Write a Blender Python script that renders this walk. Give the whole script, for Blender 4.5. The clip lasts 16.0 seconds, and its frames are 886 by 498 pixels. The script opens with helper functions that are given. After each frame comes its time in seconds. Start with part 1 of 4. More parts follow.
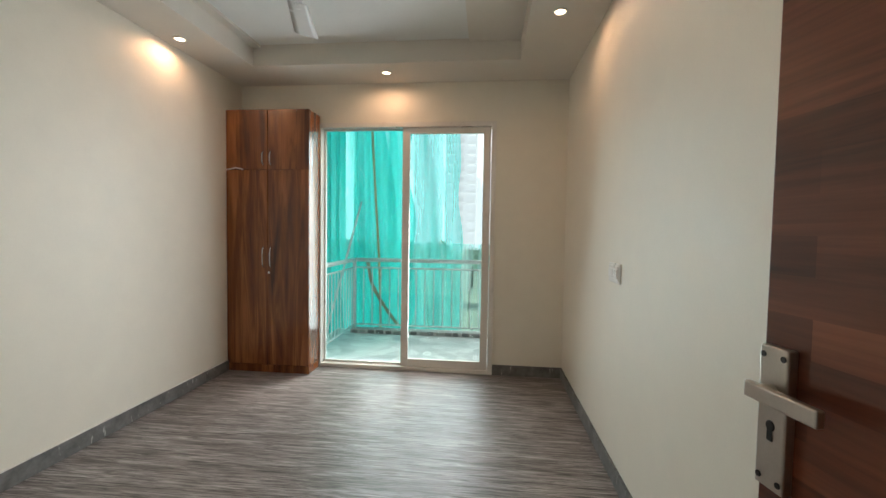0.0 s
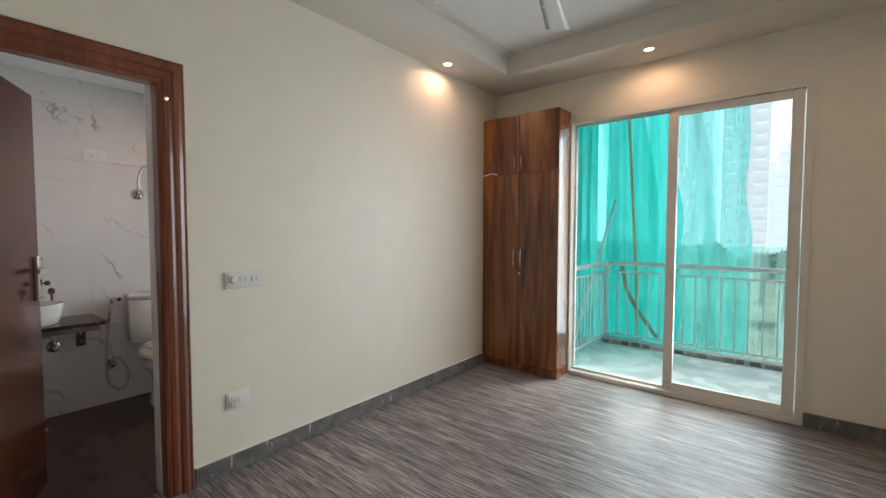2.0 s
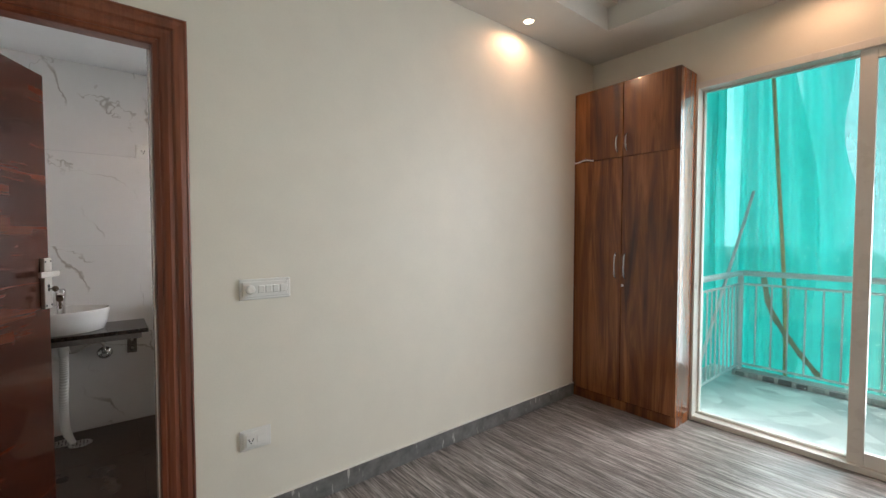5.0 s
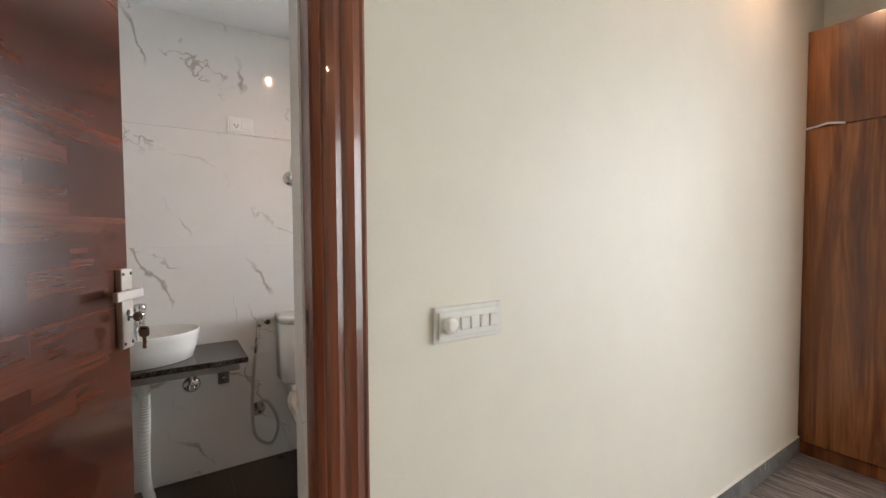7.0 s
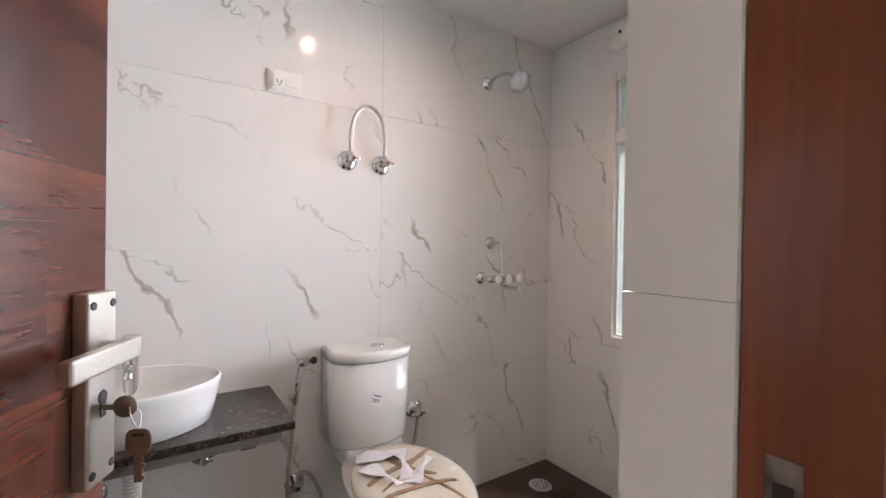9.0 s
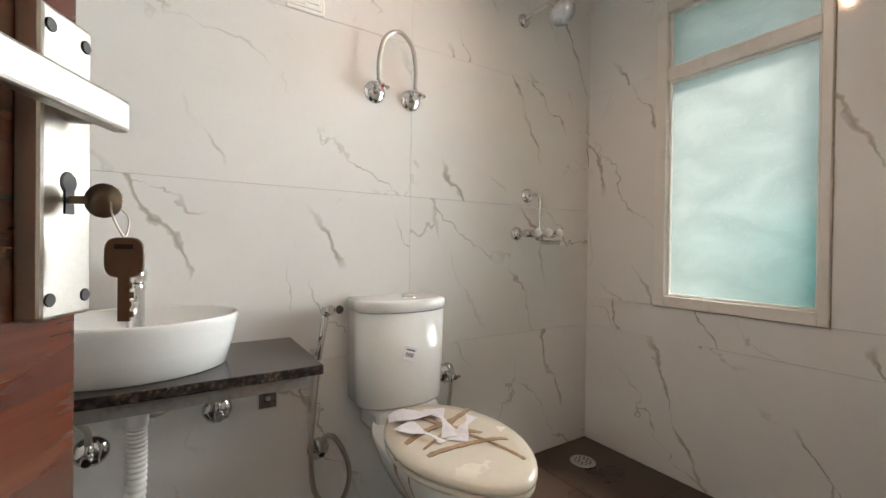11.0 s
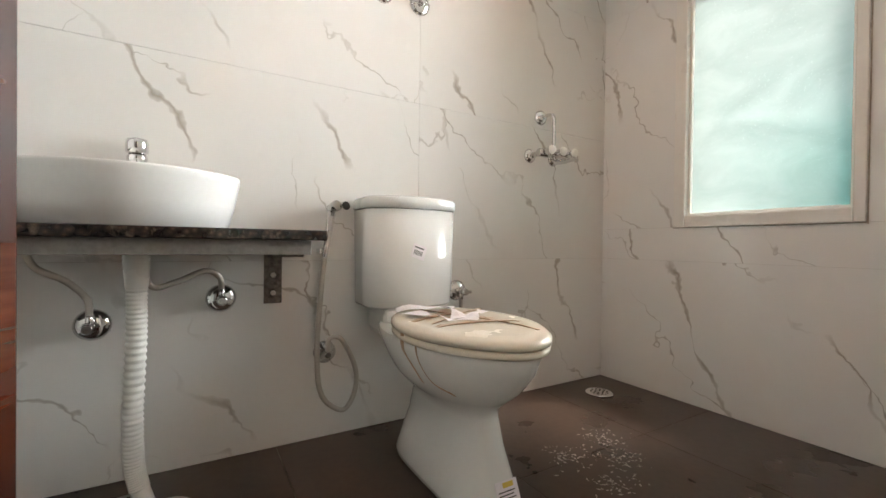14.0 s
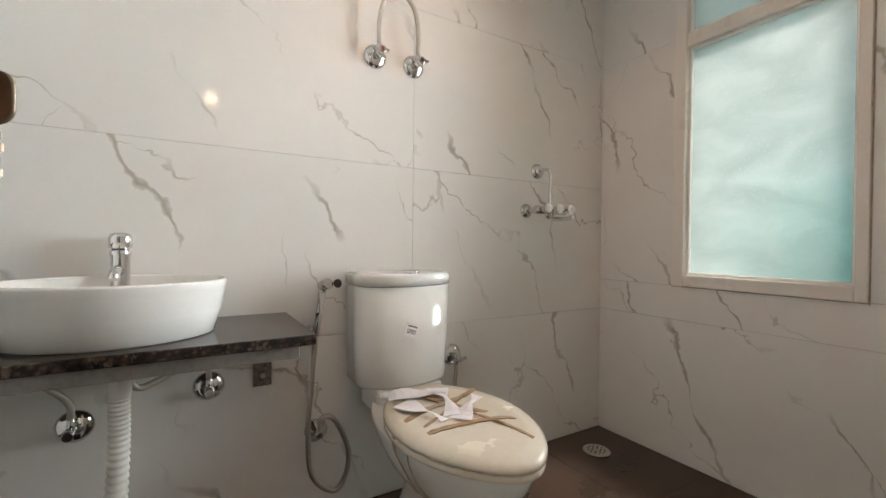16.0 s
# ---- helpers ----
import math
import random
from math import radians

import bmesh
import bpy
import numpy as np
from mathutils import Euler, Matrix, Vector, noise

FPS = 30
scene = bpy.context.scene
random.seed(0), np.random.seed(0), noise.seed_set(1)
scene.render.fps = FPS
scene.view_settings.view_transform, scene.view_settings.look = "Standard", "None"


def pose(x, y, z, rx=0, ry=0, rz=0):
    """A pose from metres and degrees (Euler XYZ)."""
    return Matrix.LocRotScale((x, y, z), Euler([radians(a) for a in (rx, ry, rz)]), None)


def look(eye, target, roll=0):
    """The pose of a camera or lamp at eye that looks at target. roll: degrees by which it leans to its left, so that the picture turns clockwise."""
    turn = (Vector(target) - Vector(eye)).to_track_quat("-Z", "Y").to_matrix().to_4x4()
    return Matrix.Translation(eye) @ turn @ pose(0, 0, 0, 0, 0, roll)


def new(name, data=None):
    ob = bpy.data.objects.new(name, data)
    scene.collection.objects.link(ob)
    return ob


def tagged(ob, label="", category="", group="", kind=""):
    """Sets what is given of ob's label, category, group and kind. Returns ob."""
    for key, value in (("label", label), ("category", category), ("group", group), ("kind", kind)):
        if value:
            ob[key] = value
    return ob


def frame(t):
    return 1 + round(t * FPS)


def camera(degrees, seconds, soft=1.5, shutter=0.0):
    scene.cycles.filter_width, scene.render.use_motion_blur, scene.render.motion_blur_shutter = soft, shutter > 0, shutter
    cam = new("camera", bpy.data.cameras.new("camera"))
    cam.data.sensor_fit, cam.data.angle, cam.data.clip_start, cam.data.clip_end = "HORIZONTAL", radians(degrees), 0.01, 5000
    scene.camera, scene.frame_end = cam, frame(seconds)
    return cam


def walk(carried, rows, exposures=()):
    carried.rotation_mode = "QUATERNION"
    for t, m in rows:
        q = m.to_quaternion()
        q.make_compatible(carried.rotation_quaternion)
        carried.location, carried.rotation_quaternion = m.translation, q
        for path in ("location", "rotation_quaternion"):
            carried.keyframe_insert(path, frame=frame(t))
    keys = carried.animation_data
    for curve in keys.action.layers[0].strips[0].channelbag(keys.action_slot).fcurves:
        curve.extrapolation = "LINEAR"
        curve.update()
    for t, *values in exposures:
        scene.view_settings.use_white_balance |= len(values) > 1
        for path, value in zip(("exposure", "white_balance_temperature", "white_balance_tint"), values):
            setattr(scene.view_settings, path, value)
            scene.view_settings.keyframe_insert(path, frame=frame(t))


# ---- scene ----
cam = camera(93.4, 16.0)
PATH = [
    (0, (-0.098, 0.103, 1.371), (-0.303, 2.09, 1.284), 0.9),
    (0.5, (-0.116, 0.16, 1.365), (-0.683, 2.075, 1.278), 0.6),
    (1, (-0.105, 0.221, 1.378), (-0.971, 2.022, 1.283), 0.4),
    (1.5, (-0.111, 0.246, 1.359), (-1.221, 1.907, 1.274), 0.2),
    (2, (-0.158, 0.257, 1.368), (-1.422, 1.805, 1.278), 0.1),
    (2.5, (-0.153, 0.283, 1.367), (-1.514, 1.746, 1.276), 0.1),
    (3, (-0.157, 0.313, 1.366), (-1.571, 1.725, 1.276), 0.1),
    (5.5, (-0.807, 0.866, 1.318), (-2.386, 2.092, 1.261), 0.1),
    (6, (-1.117, 0.825, 1.301), (-2.729, 2.008, 1.252), 0.1),
    (6.5, (-1.317, 0.749, 1.357), (-2.988, 1.844, 1.271), -0.5),
    (7, (-1.644, 0.717, 1.326), (-3.318, 1.808, 1.249), -0.3),
    (7.5, (-1.949, 0.685, 1.283), (-3.616, 1.79, 1.295), 1.0),
    (8, (-2.147, 0.667, 1.289), (-3.807, 1.784, 1.296), 0.8),
    (8.5, (-2.353, 0.669, 1.28), (-4.009, 1.79, 1.285), 1.0),
    (9, (-2.499, 0.671, 1.29), (-4.165, 1.777, 1.275), 0.9),
    (11.3, (-2.722, 0.685, 1.018), (-4.418, 1.745, 1.002), 0.6),
    (11.5, (-2.72, 0.69, 0.995), (-4.422, 1.739, 0.978), 0.5),
    (12, (-2.728, 0.682, 0.905), (-4.442, 1.713, 0.887), 0.5),
    (12.5, (-2.762, 0.699, 0.811), (-4.477, 1.727, 0.794), 0.6),
    (13, (-2.76, 0.725, 0.783), (-4.479, 1.746, 0.763), 0.6),
    (13.5, (-2.758, 0.724, 0.735), (-4.479, 1.744, 0.716), 0.7),
    (14, (-2.756, 0.721, 0.692), (-4.476, 1.741, 0.673), 0.7),
    (14.5, (-2.755, 0.724, 0.644), (-4.475, 1.744, 0.618), 0.8),
    (15, (-2.762, 0.719, 0.66), (-4.481, 1.74, 0.636), 0.7),
    (15.5, (-2.766, 0.73, 0.77), (-4.486, 1.751, 0.75), 0.7),
    (16, (-2.779, 0.749, 0.96), (-4.495, 1.776, 0.937), 0.6),
]
EXPOSURES = [(0.0, -1.1, 6500, 11), (1.0, -1.15, 6300, 12), (3.0, -1.12, 6300, 12), (5.5, -1.05, 6450, 14), (6.3, -0.82, 6700, 14), (7.5, -0.52, 6350, 14), (8.2, -0.4, 6200, 16), (9.0, 0.0, 6150, 18), (11.3, -0.05, 6500, 9), (12.5, 0.1, 6500, 9), (14.5, 0.3, 6550, 9), (16.0, -0.08, 6500, 9)]
walk(cam, [(t, look(eye, target, roll)) for t, eye, target, roll in PATH], EXPOSURES)

# ---- daylight and lamps ----
world = bpy.data.worlds.new("World")
scene.world = world
world.use_nodes = True
wn, wl = world.node_tree.nodes, world.node_tree.links
sky = wn.new("ShaderNodeTexSky")
sky.sky_type, sky.sun_disc = "NISHITA", False
sky.sun_elevation, sky.sun_rotation = radians(58), radians(30)
sky.dust_density, sky.air_density = 1.5, 0.7
wl.new(sky.outputs[0], wn["Background"].inputs[0])
wn["Background"].inputs[1].default_value = 0.15


def lamp(name, kind, energy, m, color=(1, 1, 1), **more):
    data = bpy.data.lights.new(name, kind)
    data.energy, data.color = energy, color
    for key, value in more.items():
        if key == "size":
            data.size = value
        elif key == "size_y":
            data.shape, data.size_y = "RECTANGLE", value
        elif key == "spread":
            data.spread = value
        elif key == "angle":
            data.angle = value
        elif key == "radius":
            data.shadow_soft_size = value
        elif key == "cone":
            data.spot_size, data.spot_blend = value
    ob = new(name, data)
    ob.matrix_world = m
    return ob


lamp("sun", "SUN", 5.0, look((0, 0, 0), (-0.25, -0.42, -0.85)), (1, 0.95, 0.88), angle=radians(12))
# the sky's light through the balcony door and the bathroom window
lamp("balcony_skylight", "AREA", 92, look((-0.87, 4.20, 1.25), (-2.1, 0.5, 0.3)), (0.92, 0.97, 1.0), size=1.4, size_y=2.1, spread=radians(150))
lamp("window_skylight", "AREA", 18, look((-3.543, 2.588, 1.48), (-3.543, 0, 1.48)), (0.92, 0.98, 1.0), size=0.5, size_y=1.25, spread=radians(84))
WARM = (1.0, 0.58, 0.34)


# ---- materials ----
def nodes_of(name):
    m = bpy.data.materials.new(name)
    m.use_nodes = True
    return m, m.node_tree.nodes, m.node_tree.links, m.node_tree.nodes["Principled BSDF"]


def ramp(n, l, fac, stops):
    r = n.new("ShaderNodeValToRGB")
    el = r.color_ramp.elements
    while len(el) < len(stops):
        el.new(0.5)
    for e, (p, c) in zip(el, stops):
        e.position, e.color = p, (*c, 1) if len(c) == 3 else c
    l.new(fac, r.inputs[0])
    return r.outputs[0]


def coords(n, l, scale=(1, 1, 1), rot=(0, 0, 0), random_shift=0.0, own=False):
    tc, mp = n.new("ShaderNodeTexCoord"), n.new("ShaderNodeMapping")
    mp.inputs["Scale"].default_value = scale
    mp.inputs["Rotation"].default_value = [radians(a) for a in rot]
    geo = n.new("ShaderNodeNewGeometry")
    src = tc.outputs["Object"] if own else geo.outputs["Position"]
    if random_shift:
        info, mul, add = n.new("ShaderNodeObjectInfo"), n.new("ShaderNodeMath"), n.new("ShaderNodeVectorMath")
        mul.operation, mul.inputs[1].default_value = "MULTIPLY", random_shift
        l.new(info.outputs["Random"], mul.inputs[0])
        l.new(src, add.inputs[0])
        l.new(mul.outputs[0], add.inputs[1])
        src = add.outputs[0]
    l.new(src, mp.inputs[0])
    return mp.outputs[0]


def noise_tex(n, l, vec, scale, detail=4.0, rough=0.55, dist=0.0):
    t = n.new("ShaderNodeTexNoise")
    t.inputs["Scale"].default_value, t.inputs["Detail"].default_value = scale, detail
    t.inputs["Roughness"].default_value, t.inputs["Distortion"].default_value = rough, dist
    l.new(vec, t.inputs["Vector"])
    return t.outputs[0]


def bump(n, l, bs, height, strength, dist=0.01):
    b = n.new("ShaderNodeBump")
    b.inputs["Strength"].default_value, b.inputs["Distance"].default_value = strength, dist
    l.new(height, b.inputs["Height"])
    l.new(b.outputs[0], bs.inputs["Normal"])


def mixed(n, l, fac, a, b, mode="MIX"):
    m = n.new("ShaderNodeMix")
    m.data_type, m.blend_type = "RGBA", mode
    for sock, v in ((m.inputs[0], fac), (m.inputs[6], a), (m.inputs[7], b)):
        if isinstance(v, (int, float)):
            sock.default_value = v
        elif isinstance(v, tuple):
            sock.default_value = (*v, 1)
        else:
            l.new(v, sock)
    return m.outputs[2]


def plain(name, color, rough=0.5, metal=0.0, vary=0.06, scale=6.0, fine=60.0, relief=0.08, coat=0.0):
    """A surface with two scales of variation and a fine relief."""
    m, n, l, bs = nodes_of(name)
    v = coords(n, l)
    big, small = noise_tex(n, l, v, scale), noise_tex(n, l, v, fine, 3)
    lo, hi = tuple(c * (1 - vary) for c in color), tuple(min(1, c * (1 + vary)) for c in color)
    c1 = ramp(n, l, big, [(0.3, lo), (0.7, hi)])
    c2 = ramp(n, l, small, [(0.3, tuple([1 - vary] * 3)), (0.6, (1, 1, 1))])
    l.new(mixed(n, l, 1.0, c1, c2, "MULTIPLY"), bs.inputs["Base Color"])
    l.new(ramp(n, l, big, [(0.3, tuple([rough * 0.85] * 3)), (0.7, tuple([min(1, rough * 1.15)] * 3))]), bs.inputs["Roughness"])
    bs.inputs["Metallic"].default_value = metal
    bs.inputs["Coat Weight"].default_value = coat
    if relief:
        bump(n, l, bs, small, relief, 0.002)
    return m


def wood(name, dark, mid, light, grain_axis, rough=0.3, coat=0.3, scale=1.0, shift=5.0, blocks=False):
    """Veneer whose grain runs along one axis; with blocks, laid as staggered horizontal staves."""
    m, n, l, bs = nodes_of(name)
    s = [9.0 * scale] * 3
    s[grain_axis] = 0.7 * scale
    v = coords(n, l, tuple(s), random_shift=shift, own=blocks)
    big = noise_tex(n, l, v, 1.0, 5, 0.6, 0.9)
    fs = [120.0] * 3
    fs[grain_axis] = 4.0
    fine = noise_tex(n, l, coords(n, l, tuple(fs), random_shift=shift, own=blocks), 1.0, 3)
    col = ramp(n, l, big, [(0.33, dark), (0.5, mid), (0.66, light)])
    col = mixed(n, l, 1.0, col, ramp(n, l, fine, [(0.3, (0.78, 0.75, 0.72)), (0.6, (1, 1, 1))]), "MULTIPLY")
    if blocks:
        tc = n.new("ShaderNodeTexCoord")
        sep, com = n.new("ShaderNodeSeparateXYZ"), n.new("ShaderNodeCombineXYZ")
        l.new(tc.outputs["Object"], sep.inputs[0])
        l.new(sep.outputs[0], com.inputs[0])
        l.new(sep.outputs[2], com.inputs[1])
        br = n.new("ShaderNodeTexBrick")
        br.inputs["Scale"].default_value = 1.0
        br.inputs["Brick Width"].default_value, br.inputs["Row Height"].default_value = 0.26, 0.062
        br.inputs["Mortar Size"].default_value = 0.0
        br.inputs["Color1"].default_value, br.inputs["Color2"].default_value = (0.55, 0.45, 0.42, 1), (1.15, 1.12, 1.1, 1)
        l.new(com.outputs[0], br.inputs["Vector"])
        col = mixed(n, l, 1.0, col, br.outputs["Color"], "MULTIPLY")
        bs.inputs["Coat Roughness"].default_value = 0.06
    l.new(col, bs.inputs["Base Color"])
    bs.inputs["Roughness"].default_value, bs.inputs["Coat Weight"].default_value = rough, coat
    bump(n, l, bs, fine, 0.05, 0.001)
    return m


def maths(n, l, op, a, b=None):
    m = n.new("ShaderNodeMath")
    m.operation = op
    for sock, v in zip(m.inputs, (a, b)):
        if isinstance(v, (int, float)):
            sock.default_value = v
        elif v is not None:
            l.new(v, sock)
    return m.outputs[0]


def marble(name, base, vein, rough=0.09, shift=37.0):
    """Glazed tile with long, broken, jagged veins that slant down across it, and finer ones that branch off."""
    m, n, l, bs = nodes_of(name)
    pos = coords(n, l, random_shift=shift)
    sep = n.new("ShaderNodeSeparateXYZ")
    l.new(pos, sep.inputs[0])
    u, z = maths(n, l, "ADD", sep.outputs[0], sep.outputs[1]), sep.outputs[2]
    com = n.new("ShaderNodeCombineXYZ")
    l.new(u, com.inputs[0])
    l.new(z, com.inputs[2])
    flat = com.outputs[0]
    total = None
    for angle, per_metre, waver, width, lo, hi, weight, off in ((28, 2.3, 1.3, 0.028, 0.47, 0.57, 0.92, 0.0), (47, 2.0, 1.6, 0.011, 0.46, 0.57, 0.75, 5.3), (-20, 1.2, 1.4, 0.008, 0.53, 0.61, 0.55, 9.1)):
        across = maths(n, l, "ADD", maths(n, l, "MULTIPLY", u, math.cos(radians(angle)) * per_metre), maths(n, l, "MULTIPLY", z, math.sin(radians(angle)) * per_metre))
        shifted = n.new("ShaderNodeMapping")
        shifted.inputs["Location"].default_value = (off, off, off)
        l.new(flat, shifted.inputs[0])
        wob = maths(n, l, "MULTIPLY", noise_tex(n, l, shifted.outputs[0], 1.7, 5, 0.54), waver)
        cell = maths(n, l, "FRACT", maths(n, l, "ADD", maths(n, l, "ADD", across, wob), off))
        dist = maths(n, l, "ABSOLUTE", maths(n, l, "SUBTRACT", cell, 0.5))
        thick = maths(n, l, "MULTIPLY", ramp(n, l, noise_tex(n, l, shifted.outputs[0], 6.0, 3, 0.6), [(0.35, (0.15,) * 3), (0.68, (1.6,) * 3)]), width)
        line = maths(n, l, "SUBTRACT", 1.0, maths(n, l, "MINIMUM", maths(n, l, "DIVIDE", dist, thick), 1.0))
        line = maths(n, l, "POWER", line, 0.55)
        keep = ramp(n, l, noise_tex(n, l, shifted.outputs[0], 2.4, 2, 0.5), [(lo, (0, 0, 0)), (hi, (weight,) * 3)])
        one = maths(n, l, "MULTIPLY", line, keep)
        total = one if total is None else maths(n, l, "MAXIMUM", total, one)
    cloud = ramp(n, l, noise_tex(n, l, flat, 3.0, 4), [(0.3, tuple(c * 0.95 for c in base)), (0.7, base)])
    vcol = ramp(n, l, noise_tex(n, l, flat, 22.0, 3), [(0.35, vein), (0.7, tuple(min(1, c * 1.45) for c in vein))])
    l.new(mixed(n, l, total, cloud, vcol), bs.inputs["Base Color"])
    bs.inputs["Roughness"].default_value = rough
    return m


WALL = plain("wall_paint", (0.82, 0.782, 0.682), 0.55, vary=0.02, relief=0.12, fine=140)
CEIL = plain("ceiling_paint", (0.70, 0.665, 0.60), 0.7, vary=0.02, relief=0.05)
PANEL = plain("white_ceiling_tile", (0.86, 0.86, 0.85), 0.6, vary=0.02, relief=0.05)
SLAB = plain("ceiling_panel_paint", (0.74, 0.76, 0.745), 0.7, vary=0.02, relief=0.05)
UPVC = plain("white_upvc", (0.78, 0.75, 0.70), 0.3, vary=0.02, relief=0.0)
WHITE = plain("white_plastic", (0.82, 0.81, 0.77), 0.3, vary=0.02, relief=0.0)
CERAMIC = plain("white_ceramic", (0.80, 0.79, 0.76), 0.07, vary=0.015, relief=0.0, coat=0.3)
CREAM = plain("cream_seat_plastic", (0.80, 0.72, 0.60), 0.25, vary=0.03, relief=0.0)
CHROME = plain("chrome", (0.72, 0.71, 0.70), 0.09, 1.0, vary=0.03, relief=0.0)
STEEL = plain("brushed_steel", (0.56, 0.52, 0.47), 0.33, 1.0, vary=0.05, relief=0.1, fine=200)
KEYMETAL = plain("dark_key_metal", (0.30, 0.25, 0.19), 0.38, 1.0, vary=0.15)
DARK = plain("dark_hole", (0.02, 0.018, 0.016), 0.6)
RUST = plain("rusty_steel", (0.20, 0.17, 0.15), 0.6, 0.5, vary=0.5, scale=40)
PAPER = plain("paper_tape", (0.86, 0.81, 0.83), 0.7, vary=0.05)
TAPE = plain("brown_packing_tape", (0.42, 0.26, 0.14), 0.3, vary=0.2)
INK = plain("grey_ink", (0.12, 0.11, 0.11), 0.6)
YELLOW = plain("yellow_ink", (0.75, 0.55, 0.1), 0.6)
RED = plain("red_mark", (0.45, 0.04, 0.04), 0.5)
GROUT = plain("white_grout", (0.66, 0.63, 0.58), 0.8, vary=0.05)
GREYCONC = plain("grey_plaster", (0.45, 0.45, 0.44), 0.8, vary=0.12)
RAILPAINT = plain("painted_rail_steel", (0.62, 0.66, 0.66), 0.4, vary=0.06)
BAMBOO = plain("bamboo_cane", (0.55, 0.45, 0.22), 0.5, vary=0.2, scale=20)
STRAP = plain("dirty_strap", (0.30, 0.30, 0.20), 0.7, vary=0.2)
WARDROBE = wood("wardrobe_laminate", (0.060, 0.018, 0.008), (0.20, 0.062, 0.018), (0.38, 0.140, 0.042), 2, 0.22, 0.25)
FRAMEWOOD = wood("polished_door_frame", (0.125, 0.034, 0.016), (0.20, 0.058, 0.027), (0.26, 0.082, 0.040), 2, 0.28, 0.35, shift=0)
LEAFWOOD = wood("staved_door_veneer", (0.048, 0.012, 0.006), (0.100, 0.026, 0.012), (0.155, 0.046, 0.023), 0, 0.22, 0.5, shift=0, blocks=True)
ENTRYWOOD = wood("staved_entrance_veneer", (0.080, 0.022, 0.010), (0.20, 0.058, 0.026), (0.27, 0.085, 0.038), 0, 0.3, 0.2, shift=0, blocks=True)
TILE = marble("marble_wall_tile", (0.80, 0.785, 0.755), (0.33, 0.295, 0.25))
BATHFLOOR = plain("brown_floor_tile", (0.056, 0.034, 0.024), 0.30, vary=0.22, scale=3.2, fine=38, relief=0.10)
DUST = plain("white_cement_marks", (0.46, 0.43, 0.40), 0.9, vary=0.2)


def granite():
    m, n, l, bs = nodes_of("brown_granite")
    v = coords(n, l)
    vo = n.new("ShaderNodeTexVoronoi")
    vo.inputs["Scale"].default_value = 70
    l.new(v, vo.inputs["Vector"])
    col = ramp(n, l, vo.outputs["Distance"], [(0.0, (0.10, 0.065, 0.045)), (0.35, (0.035, 0.026, 0.022)), (0.8, (0.012, 0.010, 0.010))])
    sp = ramp(n, l, noise_tex(n, l, v, 45, 4, 0.7), [(0.55, (0, 0, 0)), (0.75, (0.14, 0.11, 0.08))])
    l.new(mixed(n, l, 1.0, col, sp, "ADD"), bs.inputs["Base Color"])
    bs.inputs["Roughness"].default_value = 0.12
    return m


def streaked_floor():
    """Grey-brown floor with fine pale streaks that run along x."""
    m, n, l, bs = nodes_of("streaked_floor_tile")
    big = noise_tex(n, l, coords(n, l, (1.6, 20, 1)), 1.0, 6, 0.66, 0.6)
    mid = noise_tex(n, l, coords(n, l, (4.5, 95, 1)), 1.0, 7, 0.74, 0.7)
    patch = noise_tex(n, l, coords(n, l, (0.5, 1.4, 1)), 1.0, 3)
    col = ramp(n, l, big, [(0.30, (0.105, 0.091, 0.085)), (0.5, (0.215, 0.195, 0.186)), (0.70, (0.34, 0.318, 0.31))])
    col = mixed(n, l, 1.0, col, ramp(n, l, mid, [(0.38, (0.28, 0.26, 0.25)), (0.48, (0.88, 0.87, 0.86)), (0.61, (1.85, 1.83, 1.83))]), "MULTIPLY")
    col = mixed(n, l, 1.0, col, ramp(n, l, patch, [(0.3, (0.85, 0.83, 0.82)), (0.7, (1.1, 1.1, 1.1))]), "MULTIPLY")
    l.new(col, bs.inputs["Base Color"])
    l.new(ramp(n, l, mid, [(0.3, (0.5, 0.5, 0.5)), (0.7, (0.33, 0.33, 0.33))]), bs.inputs["Roughness"])
    bump(n, l, bs, mid, 0.25, 0.002)
    return m


def skirting_stone():
    m, n, l, bs = nodes_of("grey_skirting_stone")
    v = coords(n, l)
    col = ramp(n, l, noise_tex(n, l, v, 9, 5, 0.65), [(0.3, (0.085, 0.085, 0.083)), (0.6, (0.19, 0.19, 0.185)), (0.8, (0.26, 0.26, 0.25))])
    spots = ramp(n, l, noise_tex(n, l, coords(n, l, (1, 1, 0.22)), 34, 3, 0.6), [(0.645, (0, 0, 0)), (0.70, (1, 1, 1))])
    l.new(mixed(n, l, spots, col, (0.5, 0.49, 0.46)), bs.inputs["Base Color"])
    bs.inputs["Roughness"].default_value = 0.45
    return m


def balcony_tile():
    m, n, l, bs = nodes_of("balcony_stone_tile")
    v = coords(n, l)
    vo = n.new("ShaderNodeTexVoronoi")
    vo.inputs["Scale"].default_value = 7
    l.new(v, vo.inputs["Vector"])
    sep = n.new("ShaderNodeSeparateColor")
    l.new(vo.outputs["Color"], sep.inputs[0])
    col = ramp(n, l, sep.outputs[0], [(0.0, (0.42, 0.45, 0.46)), (0.5, (0.56, 0.59, 0.59)), (1.0, (0.70, 0.72, 0.71))])
    l.new(col, bs.inputs["Base Color"])
    bs.inputs["Roughness"].default_value = 0.5
    return m


